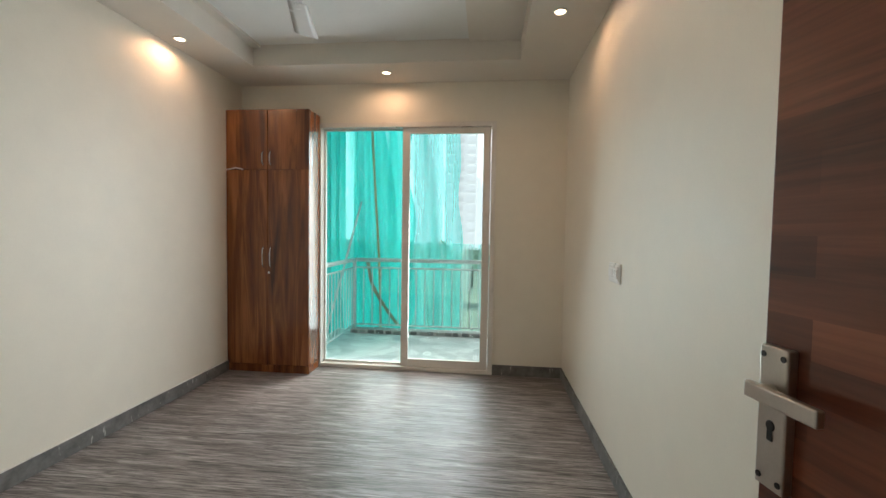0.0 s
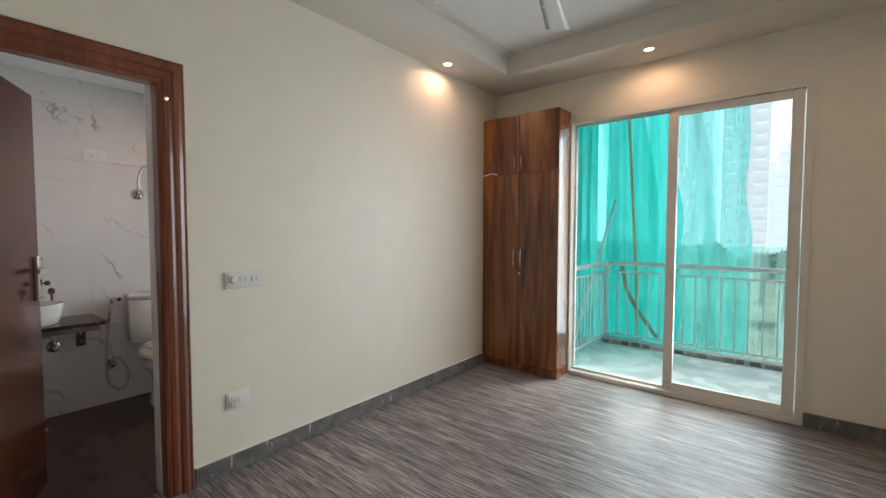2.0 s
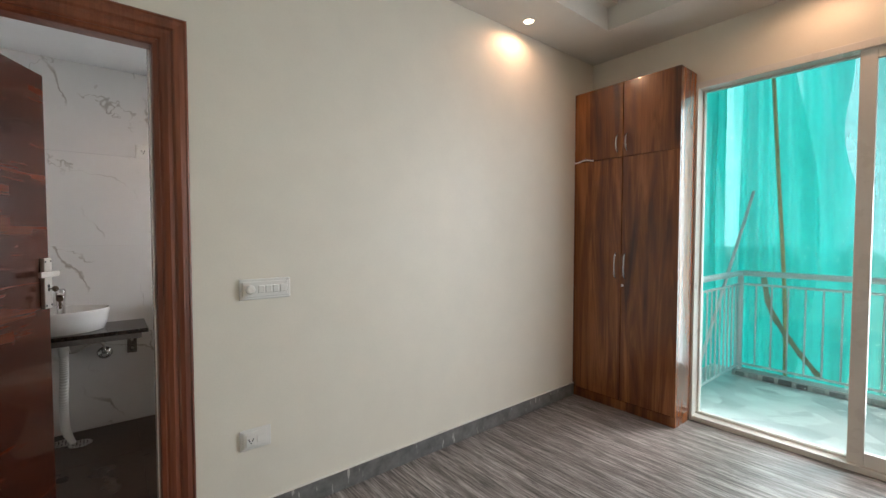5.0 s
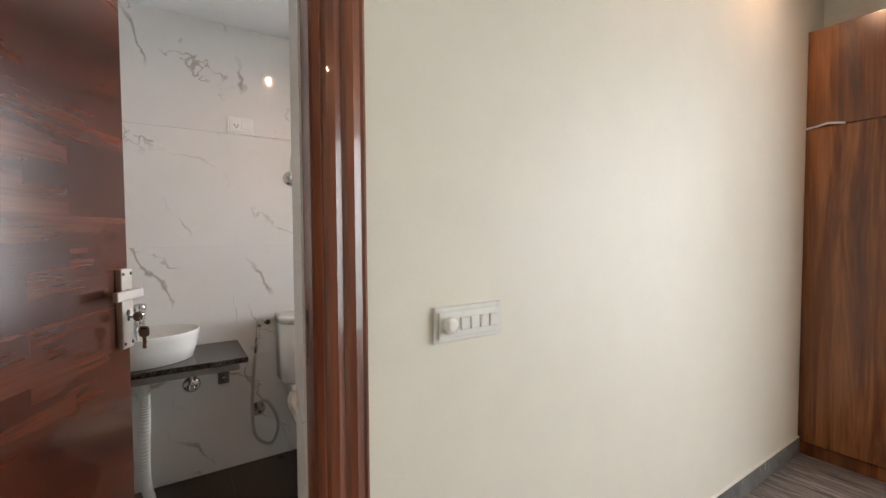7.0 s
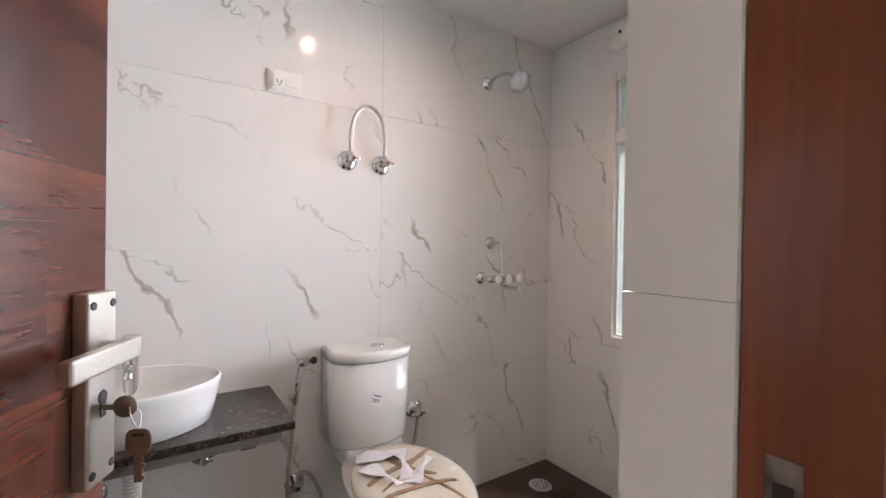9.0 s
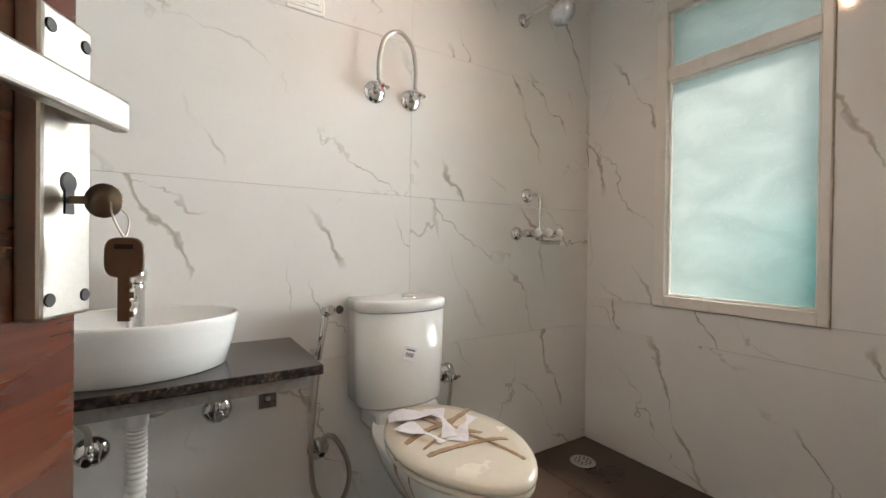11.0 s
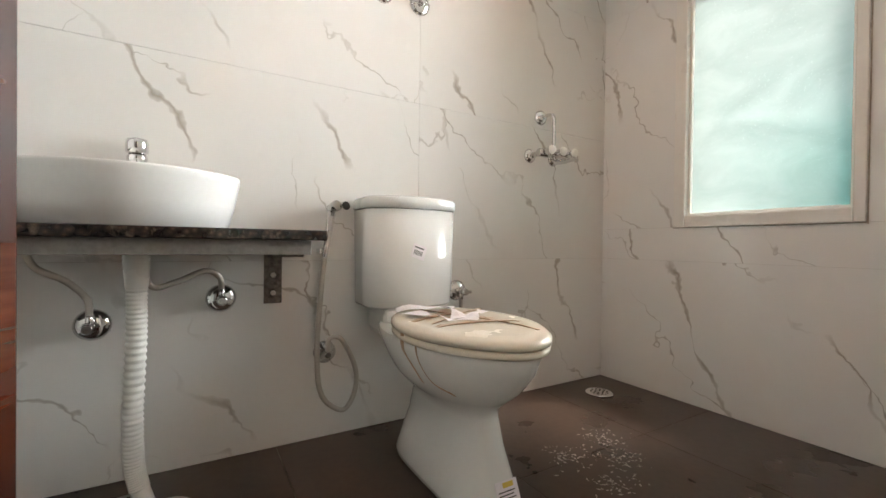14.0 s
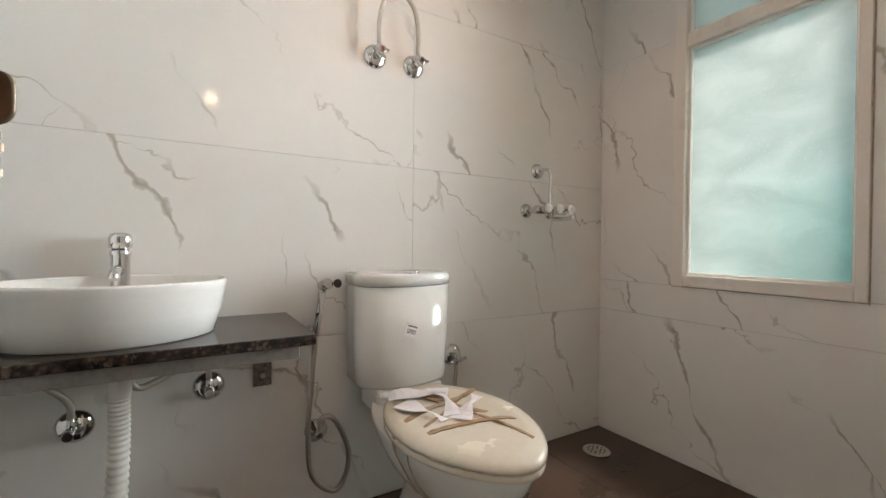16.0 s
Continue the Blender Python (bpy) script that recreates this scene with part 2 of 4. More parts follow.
def thin_sheet(name, color, clear, through_light=0.8):
    """Cloth or film: part open, part light let through."""
    m, n, l, bs = nodes_of(name)
    n.remove(bs)
    tr, tl, df, mx, mx2 = (n.new("ShaderNodeBsdfTransparent"), n.new("ShaderNodeBsdfTranslucent"), n.new("ShaderNodeBsdfDiffuse"),
                           n.new("ShaderNodeMixShader"), n.new("ShaderNodeMixShader"))
    v = coords(n, l, (1, 1, 0.3))
    c = ramp(n, l, noise_tex(n, l, v, 5, 4), [(0.3, tuple(x * 0.8 for x in color)), (0.7, color)])
    l.new(c, tl.inputs[0])
    l.new(c, df.inputs[0])
    tr.inputs[0].default_value = (*[0.4 + 0.6 * x for x in color], 1)
    mx.inputs[0].default_value = through_light
    l.new(df.outputs[0], mx.inputs[1])
    l.new(tl.outputs[0], mx.inputs[2])
    thin = noise_tex(n, l, coords(n, l, (7, 7, 0.45)), 1.0, 3, 0.6)
    l.new(ramp(n, l, thin, [(0.35, (clear * 0.45,) * 3), (0.65, (min(1, clear * 1.7),) * 3)]), mx2.inputs[0])
    l.new(mx.outputs[0], mx2.inputs[1])
    l.new(tr.outputs[0], mx2.inputs[2])
    l.new(mx2.outputs[0], n["Material Output"].inputs[0])
    return m


def glass_pane():
    m, n, l, bs = nodes_of("clear_glass")
    n.remove(bs)
    tr, gl, mx, fr = n.new("ShaderNodeBsdfTransparent"), n.new("ShaderNodeBsdfGlossy"), n.new("ShaderNodeMixShader"), n.new("ShaderNodeFresnel")
    tr.inputs[0].default_value = (0.93, 0.97, 0.96, 1)
    gl.inputs["Roughness"].default_value = 0.02
    l.new(fr.outputs[0], mx.inputs[0])
    l.new(tr.outputs[0], mx.inputs[1])
    l.new(gl.outputs[0], mx.inputs[2])
    l.new(mx.outputs[0], n["Material Output"].inputs[0])
    return m


def frosted():
    """Sandblasted pane, smeared and spotted, that scatters the daylight behind it."""
    m, n, l, bs = nodes_of("frosted_glass")
    v = coords(n, l)
    spots = ramp(n, l, noise_tex(n, l, v, 95, 2, 0.6), [(0.60, (0, 0, 0)), (0.70, (1, 1, 1))])
    where = ramp(n, l, noise_tex(n, l, v, 4, 3, 0.6), [(0.45, (0, 0, 0)), (0.7, (0.6, 0.6, 0.6))])
    smear = ramp(n, l, noise_tex(n, l, coords(n, l, (3, 3, 5), (0, 25, 0)), 1.4, 5, 0.6, 0.6), [(0.3, (0.42, 0.455, 0.445)), (0.7, (0.53, 0.56, 0.55))])
    col = mixed(n, l, mixed(n, l, 1.0, spots, where, "MULTIPLY"), smear, (0.62, 0.65, 0.64))
    tl, gl, rf, mx, mx2 = (n.new("ShaderNodeBsdfTranslucent"), n.new("ShaderNodeBsdfGlossy"), n.new("ShaderNodeBsdfRefraction"),
                           n.new("ShaderNodeMixShader"), n.new("ShaderNodeMixShader"))
    l.new(col, tl.inputs[0])
    l.new(col, rf.inputs[0])
    rf.inputs["Roughness"].default_value, rf.inputs["IOR"].default_value = 0.75, 1.05
    gl.inputs["Roughness"].default_value = 0.25
    mx.inputs[0].default_value, mx2.inputs[0].default_value = 0.25, 0.05
    l.new(tl.outputs[0], mx.inputs[1])
    l.new(rf.outputs[0], mx.inputs[2])
    l.new(mx.outputs[0], mx2.inputs[1])
    l.new(gl.outputs[0], mx2.inputs[2])
    n.remove(bs)
    l.new(mx2.outputs[0], n["Material Output"].inputs[0])
    return m


def glow(name, color, strength):
    m, n, l, bs = nodes_of(name)
    bs.inputs["Base Color"].default_value = (*color, 1)
    bs.inputs["Emission Color"].default_value = (*color, 1)
    bs.inputs["Emission Strength"].default_value = strength
    return m


GRANITE, FLOOR, SKIRT, BALCONY = granite(), streaked_floor(), skirting_stone(), balcony_tile()
NET = thin_sheet("green_scaffold_net", (0.08, 0.94, 0.90), 0.30)
NETMID = thin_sheet("single_green_net", (0.20, 0.95, 0.92), 0.50)
NETTHIN = thin_sheet("thin_green_net", (0.55, 0.98, 0.93), 0.72)
FILM = thin_sheet("clear_wrap", (0.85, 0.86, 0.88), 0.6)
GLASS, FROST = glass_pane(), frosted()
LAMPGLOW = glow("warm_lamp_disc", (1.0, 0.72, 0.45), 22.0)


# ---- building helpers ----
def box(bm, x0, x1, y0, y1, z0, z1, bevel=0.0):
    vs = [bm.verts.new((x, y, z)) for z in (z0, z1) for x, y in ((x0, y0), (x1, y0), (x1, y1), (x0, y1))]
    fs = [bm.faces.new([vs[i] for i in f]) for f in ((3, 2, 1, 0), (4, 5, 6, 7), (0, 1, 5, 4), (1, 2, 6, 5), (2, 3, 7, 6), (3, 0, 4, 7))]
    if bevel:
        edges = list({e for f in fs for e in f.edges})
        bmesh.ops.bevel(bm, geom=edges, offset=bevel, segments=2, affect="EDGES", profile=0.5)
    return bm


def rings(bm, loops, close_start=True, close_end=True):
    """A skin over loops of points, each with the same count."""
    rows = [[bm.verts.new(p) for p in loop] for loop in loops]
    for a, b in zip(rows, rows[1:]):
        k = len(a)
        for i in range(k):
            f = bm.faces.new((a[i], a[(i + 1) % k], b[(i + 1) % k], b[i]))
            f.smooth = True
    if close_start:
        bm.faces.new(rows[0][::-1])
    if close_end:
        bm.faces.new(rows[-1])
    return bm


def turned(bm, profile, m=Matrix(), seg=28):
    """A turned body: (radius, height) pairs about the local z axis of m."""
    loops = [[m @ Vector((r * math.cos(2 * math.pi * i / seg), r * math.sin(2 * math.pi * i / seg), h)) for i in range(seg)] for r, h in profile]
    return rings(bm, loops)


def along(p, q):
    """The pose at p whose z axis points at q."""
    d = Vector(q) - Vector(p)
    return Matrix.Translation(p) @ d.to_track_quat("Z", "Y").to_matrix().to_4x4()


def rod(bm, p, q, r, r2=None, seg=16):
    d = (Vector(q) - Vector(p)).length
    e = min(r * 0.2, d * 0.2)
    r2 = r if r2 is None else r2
    return turned(bm, [(r - e, 0), (r, e), (r2, d - e), (r2 - e, d)], along(p, q), seg)


def smooth_path(points, steps=8):
    pts = [Vector(p) for p in points]
    pts = [pts[0] * 2 - pts[1]] + pts + [pts[-1] * 2 - pts[-2]]
    out = []
    for a, b, c, d in zip(pts, pts[1:], pts[2:], pts[3:]):
        for i in range(steps):
            t = i / steps
            out.append(0.5 * (2 * b + (c - a) * t + (2 * a - 5 * b + 4 * c - d) * t * t + (3 * b - 3 * c + d - a) * t ** 3))
    return out + [pts[-2]]


def hose(bm, points, r, seg=12, steps=8, ribs=0.0):
    path = smooth_path(points, steps)
    loops, side = [], None
    for i, p in enumerate(path):
        d = (path[min(i + 1, len(path) - 1)] - path[max(i - 1, 0)]).normalized()
        side = d.orthogonal() if side is None else side - d * side.dot(d)
        side.normalize()
        up = d.cross(side)
        k = r * (1 + (ribs if i % 4 in (1, 2) else -ribs * 0.6))
        loops.append([p + k * (math.cos(2 * math.pi * j / seg) * side + math.sin(2 * math.pi * j / seg) * up) for j in range(seg)])
    return rings(bm, loops)


def mesh_of(name, bm, material):
    bmesh.ops.recalc_face_normals(bm, faces=bm.faces)
    me = bpy.data.meshes.new(name)
    bm.to_mesh(me)
    bm.free()
    me.materials.append(material)
    return me


def thing(name, at, label, category, group="", kind=""):
    ob = new(name)
    ob.empty_display_size = 0.05
    ob.matrix_world = at if isinstance(at, Matrix) else Matrix.Translation(at)
    ob["placed"] = 1
    return tagged(ob, label, category, group, kind)


def part(name, bm, material, parent=None, label="", local=False):
    """One mesh object under a thing or part. Meshes are given in world places, or, with local, in the thing's own frame."""
    ob = new(name, mesh_of(name, bm, material))
    if parent:
        ob.parent = parent
        root = parent
        while root.parent:
            root = root.parent
        if not local and parent is root:
            ob.matrix_parent_inverse = root.matrix_basis.inverted()
    if label:
        ob["label"] = label
    return ob


def structure(name, bm, material, label, category="wall"):
    ob = new(name, mesh_of(name, bm, material))
    return tagged(ob, label, category, kind="structure")


B = bmesh.new

# ---- the large structure ----
WX, EX, NY, SY, CZ = -2.545, 0.63, 4.08, -0.08, 2.77
BX0, BX1, BY0, BY1, BZ = -4.265, -2.73, -0.15, 2.62, 2.48

structure("floor", box(B(), WX - 0.10, EX + 0.02, SY - 0.2, NY + 0.10, -0.15, 0.0), FLOOR, "glossy grey-brown floor tiles with fine pale streaks", "floor")
bm = B()
box(bm, WX - 0.135, WX, SY - 0.2, 0.24, 0, 3.1)
box(bm, WX - 0.135, WX, 0.24, 1.068, 2.17, 3.1)
box(bm, WX - 0.135, WX, 1.068, NY + 0.2, 0, 3.1)
structure("wall_west", bm, WALL, "cream painted plaster wall with bathroom doorway")
bm = B()
box(bm, WX, -1.758, NY, NY + 0.2, 0, 3.1)
box(bm, -1.758, -0.02, NY, NY + 0.2, 2.40, 3.1)
box(bm, -0.02, EX, NY, NY + 0.2, 0, 3.1)
structure("wall_north", bm, WALL, "cream painted plaster wall around the balcony door")
structure("wall_east", box(B(), EX, EX + 0.15, SY - 0.2, NY + 0.2, 0, 3.1), WALL, "plain cream painted plaster wall")
bm = B()
box(bm, WX, -0.46, SY - 0.15, SY, 0, 3.1)
box(bm, -0.46, 0.50, SY - 0.15, SY, 2.12, 3.1)
box(bm, 0.50, EX, SY - 0.15, SY, 0, 3.1)
structure("wall_south", bm, WALL, "cream painted plaster wall with entrance doorway")
bm = B()
box(bm, -1.2, -1.05, -1.6, SY - 0.2, 0, 2.77)
box(bm, 1.05, 1.2, -1.6, SY - 0.2, 0, 2.77)
box(bm, -1.2, 1.2, -1.75, -1.6, 0, 2.77)
structure("wall_corridor", bm, WALL, "plain cream corridor wall beyond the entrance")
structure("floor_corridor", box(B(), -1.2, 1.2, -1.75, SY - 0.2, -0.15, 0), FLOOR, "streaked grey-brown corridor floor", "floor")
structure("ceiling_corridor", box(B(), -1.2, 1.2, -1.75, SY - 0.2, 2.77, 2.9), CEIL, "plain corridor ceiling", "ceiling")

# tray ceiling: soffit ring, riser, raised panel and the lower strip beside it
TX0, TX1, TY0, TY1, TZ = -2.14, 0.15, 0.45, 3.60, 2.95
bm = B()
box(bm, WX, EX, TY1, NY, CZ, 3.1)
box(bm, WX, EX, SY, TY0, CZ, 3.1)
box(bm, WX, TX0, TY0, TY1, CZ, 3.1)
box(bm, TX1, EX, TY0, TY1, CZ, 3.1)
box(bm, TX0, TX0 + 0.07, TY0, TY1, TZ - 0.025, 3.1)
box(bm, -0.27, TX1, TY0, TY1, TZ - 0.025, 3.1)
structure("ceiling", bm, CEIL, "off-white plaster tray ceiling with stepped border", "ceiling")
structure("ceiling_panel", box(B(), TX0 + 0.07, -0.27, TY0, TY1, TZ, 3.1), SLAB, "raised white ceiling panel inside the tray", "ceiling")

# skirting
bm = B()
box(bm, WX, WX + 0.014, 1.10, 3.83, 0, 0.10, 0.003)
structure("baseboard_west", bm, SKIRT, "mottled grey stone skirting with paint specks", "skirting")
structure("baseboard_north", box(B(), -0.02, EX, NY - 0.014, NY, 0, 0.10, 0.003), SKIRT, "mottled grey stone skirting", "skirting")
structure("baseboard_east", box(B(), EX - 0.014, EX, 0.0, NY - 0.014, 0, 0.10, 0.003), SKIRT, "mottled grey stone skirting", "skirting")
structure("baseboard_south", box(B(), WX + 0.1, -0.55, SY, SY + 0.014, 0, 0.10, 0.003), SKIRT, "mottled grey stone skirting", "skirting")

bm = B()
for i in range(60):
    y = 1.10 + i * 0.0455
    h = 0.1002 + 0.004 + 0.003 * noise.noise(Vector((y * 9, 0, 0)))
    box(bm, WX, WX + 0.0125, y, y + 0.0455, 0.1002, h)
structure("trim_west", bm, UPVC, "uneven white paint bead along the skirting", "trim")

# bathroom shell
floor_b = structure("floor_bathroom", box(B(), BX0 - 0.15, WX - 0.10, BY0 - 0.15, BY1 + 0.15, -0.15, -0.006), plain("dark_floor_grout", (0.03, 0.022, 0.018), 0.8), "dark brown glazed bathroom floor tiles", "floor")
wall_bw = structure("wall_bathroom_west", box(B(), BX0 - 0.15, BX0, BY0 - 0.15, BY1 + 0.2, 0, 2.7), GROUT, "bathroom wall clad in veined white marble tiles")
bm = B()
W0, W1, WZ0, WZ1 = -3.862, -3.224, 0.785, 2.205
box(bm, BX0, W0, BY1, BY1 + 0.2, 0, 2.7)
box(bm, W1, BX1 + 0.02, BY1, BY1 + 0.2, 0, 2.7)
box(bm, W0, W1, BY1, BY1 + 0.2, 0, WZ0)
box(bm, W0, W1, BY1, BY1 + 0.2, WZ1, 2.7)
wall_bn = structure("wall_bathroom_north", bm, GROUT, "bathroom wall with window, clad in veined white marble tiles")
wall_bs = structure("wall_bathroom_south", box(B(), BX0, BX1 + 0.02, BY0 - 0.15, BY0, 0, 2.7), GROUT, "bathroom wall clad in veined white tiles")
wall_be = structure("wall_bathroom_east", box(B(), BX1 + 0.015, BX1 + 0.019, BY0, BY1, 2.3, 2.7), GREYCONC, "bathroom wall head above the door")
bm = B()
box(bm, BX0, BX1 + 0.01, BY0, BY1, BZ, BZ + 0.1)
for y in (0.92, 1.50, 2.12):
    box(bm, BX0, BX1, y - 0.004, y + 0.004, BZ - 0.004, BZ)
for x in (-3.35,):
    box(bm, x - 0.004, x + 0.004, BY0, BY1, BZ - 0.004, BZ - 0.0005)
structure("ceiling_bathroom", bm, PANEL, "white bathroom ceiling panels with fine joints", "ceiling")


# ---- doors ----
def lock_set(parent, x, z, y, side):
    """A steel lock plate with lever, in the leaf's frame. side: -1 or 1, the way the plate faces along y."""
    plate = part("lock_plate", box(B(), x - 0.026, x + 0.026, min(y, y + side * 0.018), max(y, y + side * 0.018), z - 0.115, z + 0.115, 0.003), STEEL, parent, "brushed steel lock plate", True)
    for sx in (-0.018, 0.018):
        for sz in (-0.100, 0.100):
            part("screw", rod(B(), (x + sx, y + side * 0.017, z + sz), (x + sx, y + side * 0.0195, z + sz), 0.005), DARK, plate, "", True)
    bm = B()
    rod(bm, (x, y + side * 0.01, z + 0.045), (x, y + side * 0.05, z + 0.045), 0.011)
    y0, y1 = sorted((y + side * 0.038, y + side * 0.052))
    box(bm, x - 0.105, x + 0.018, y0, y1, z + 0.032, z + 0.058, 0.003)
    part("lever", bm, STEEL, parent, "brushed steel lever handle", True)
    bm = B()
    rod(bm, (x, y + side * 0.01, z - 0.012), (x, y + side * 0.0195, z - 0.012), 0.009)
    y0, y1 = sorted((y + side * 0.01, y + side * 0.0195))
    box(bm, x - 0.0045, x + 0.0045, y0, y1, z - 0.036, z - 0.012)
    part("keyhole", bm, DARK, plate, "", True)
    return plate


def door_leaf(name, hinge, angle, width, height, label, lock_z, veneer):
    """A leaf whose own x runs from the hinge to the free edge."""
    leaf = thing(name, pose(hinge[0], hinge[1], 0.008, 0, 0, angle), label, "door")
    part("panel", box(B(), 0.004, width, -0.018, 0.018, 0, height, 0.002), veneer, leaf, "", True)
    for side in (-1, 1):
        lock_set(leaf, width - 0.036, lock_z, side * 0.018, side)
    part("lock_faceplate", box(B(), width, width + 0.002, -0.011, 0.011, 1.02, 1.20), STEEL, leaf, "", True)
    for z in (0.25, 1.05, 1.85):
        part("hinge", rod(B(), (0.0, -0.024, z), (0.0, -0.024, z + 0.10), 0.007), STEEL, leaf, "", True)
    return leaf


bath_leaf = door_leaf("bathroom_door", (-2.632, 0.335), 90 + 65.5, 0.617, 2.05, "open dark reddish-brown staved wooden bathroom door", 1.105, LEAFWOOD)
# the key stays in the room-side lock, its spare hanging from the ring
keys = thing("key", bath_leaf.matrix_world @ Matrix.Translation((0.581, -0.03, 1.08)), "steel keys hanging in the bathroom door lock", "key")
bm = B()
box(bm, -0.0015, 0.0015, -0.020, -0.002, -0.003, 0.003)
turned(bm, [(0.002, -0.0012), (0.0135, -0.0012), (0.0135, 0.0012), (0.002, 0.0012)], pose(0, -0.031, 0, 0, 90, 0), 16)
part("inserted_key", bm, KEYMETAL, keys, "", True)
bm = B()
hose(bm, [(0.0, -0.036, 0.0), (0.008, -0.044, -0.012), (0.0, -0.046, -0.028), (-0.008, -0.042, -0.012), (0.0, -0.036, 0.0)], 0.0008, 6)
part("key_ring", bm, STEEL, keys, "", True)
bm = B()
outline = [(0.0145 * math.copysign(abs(math.cos(a)) ** 0.6, math.cos(a)), 0.016 * math.copysign(abs(math.sin(a)) ** 0.6, math.sin(a))) for a in [2 * math.pi * i / 28 for i in range(28)]]
rings(bm, [[(x, -0.046 + p * k, -0.044 + q * k) for p, q in outline] for x, k in ((-0.0013, 0.93), (-0.0008, 1.0), (0.0008, 1.0), (0.0013, 0.93))])
box(bm, -0.0012, 0.0012, -0.0505, -0.0415, -0.094, -0.058, 0.0005)
for i, d in enumerate((0.0025, 0.001, 0.003, 0.0015)):
    box(bm, -0.0011, 0.0011, -0.0505 - d, -0.050, -0.091 + 0.0075 * i, -0.086 + 0.0075 * i, 0.0004)
part("spare_key", bm, KEYMETAL, keys, "", True)
part("key_slot", box(B(), -0.0016, 0.0016, -0.053, -0.039, -0.0375, -0.0335, 0.0004), DARK, keys, "", True)
door_leaf("entrance_door", (0.545, 0.005), 100.5, 0.86, 2.08, "open dark reddish-brown wooden entrance door with steel lever", 1.072, ENTRYWOOD)


def jamb_profile(x_front, depth, inner, outer):
    """Cross-section of a moulded jamb: points (x, across), across from the opening outwards."""
    w = outer - inner
    return [(x_front - depth, 0.0), (x_front - 0.004, 0.0), (x_front + 0.006, 0.004), (x_front + 0.010, 0.018), (x_front + 0.004, 0.024), (x_front + 0.010, 0.032),
            (x_front + 0.013, 0.050), (x_front + 0.008, 0.066), (x_front + 0.016, 0.074), (x_front + 0.018, 0.090), (x_front + 0.012, w - 0.012), (x_front + 0.016, w - 0.006),
            (x_front + 0.012, w), (x_front - depth, w)]


frame_b = thing("bathroom_door_frame", (WX, 0.65, 0), "polished reddish-brown moulded wooden door frame", "door frame")
Y0, Y1, TOP, FW = 0.345, 0.970, 2.080, 0.120
prof = jamb_profile(WX, 0.067, 0, FW)
for name, sgn, y in (("jamb", -1, Y0), ("jamb", 1, Y1)):
    rings(bm := B(), [[(x, y + sgn * a, 0.0) for x, a in prof], [(x, y + sgn * a, TOP + a) for x, a in prof]])
    for f in bm.faces:
        f.smooth = False
    part(name, bm, FRAMEWOOD, frame_b)
rings(bm := B(), [[(x, Y0 - a, TOP + a) for x, a in prof], [(x, Y1 + a, TOP + a) for x, a in prof]])
for f in bm.faces:
    f.smooth = False
part("head", bm, FRAMEWOOD, frame_b)
part("strike_plate", box(B(), -2.598, -2.580, 0.9685, 0.9695, 1.03, 1.17, 0.0003), RUST, frame_b, "worn dark strike plate")
part("latch_hole", box(B(), -2.594, -2.584, 0.9680, 0.9690, 1.125, 1.155), DARK, frame_b)
part("bolt_hole", box(B(), -2.594, -2.584, 0.9680, 0.9690, 1.05, 1.08), DARK, frame_b)
frame_e = thing("entrance_door_frame", (0, SY, 0), "polished reddish-brown wooden entrance frame", "door frame")
part("jamb", box(B(), -0.46, -0.40, SY - 0.15, SY + 0.015, 0, 2.12, 0.004), FRAMEWOOD, frame_e)
part("jamb", box(B(), 0.50, 0.56, SY - 0.15, SY + 0.015, 0, 2.12, 0.004), FRAMEWOOD, frame_e)
part("head", box(B(), -0.46, 0.56, SY - 0.15, SY + 0.015, 2.121, 2.18, 0.004), FRAMEWOOD, frame_e)

# ---- balcony door ----
sd = thing("balcony_sliding_door", (-0.89, NY, 0), "off-white framed sliding glass balcony door, closed", "sliding door")
OX0, OX1, OZ = -1.758, -0.02, 2.40
part("frame_side", box(B(), OX0, OX0 + 0.04, NY - 0.012, NY + 0.14, 0, OZ, 0.003), UPVC, sd)
part("frame_side", box(B(), OX1 - 0.045, OX1, NY - 0.012, NY + 0.14, 0, OZ, 0.003), UPVC, sd)
part("frame_head", box(B(), OX0 + 0.04, OX1 - 0.045, NY - 0.010, NY + 0.14, OZ - 0.045, OZ, 0.003), UPVC, sd)
part("track", box(B(), OX0 + 0.04, OX1 - 0.045, NY - 0.010, NY + 0.14, 0, 0.035, 0.003), UPVC, sd)
part("track_rail", box(B(), OX0 + 0.04, OX1 - 0.045, NY + 0.055, NY + 0.060, 0.035, 0.050), STEEL, sd)


def sash(x0, x1, y, stile_l, stile_r, rail):
    s = part("sash", box(B(), x0, x0 + stile_l, y, y + 0.04, 0.035, OZ - 0.045, 0.003), UPVC, sd)
    part("stile", box(B(), x1 - stile_r, x1, y, y + 0.04, 0.035, OZ - 0.045, 0.003), UPVC, sd)
    part("rail", box(B(), x0 + stile_l, x1 - stile_r, y + 0.002, y + 0.038, 0.036, 0.035 + rail, 0.003), UPVC, sd)
    part("rail", box(B(), x0 + stile_l, x1 - stile_r, y + 0.002, y + 0.038, OZ - 0.046 - rail * 0.75, OZ - 0.046, 0.003), UPVC, sd)
    p = part("pane", box(B(), x0 + stile_l - 0.005, x1 - stile_r + 0.005, y + 0.017, y + 0.023, 0.03 + rail, OZ - 0.04 - rail * 0.75), GLASS, sd, "clear glass pane")
    p.visible_shadow = False


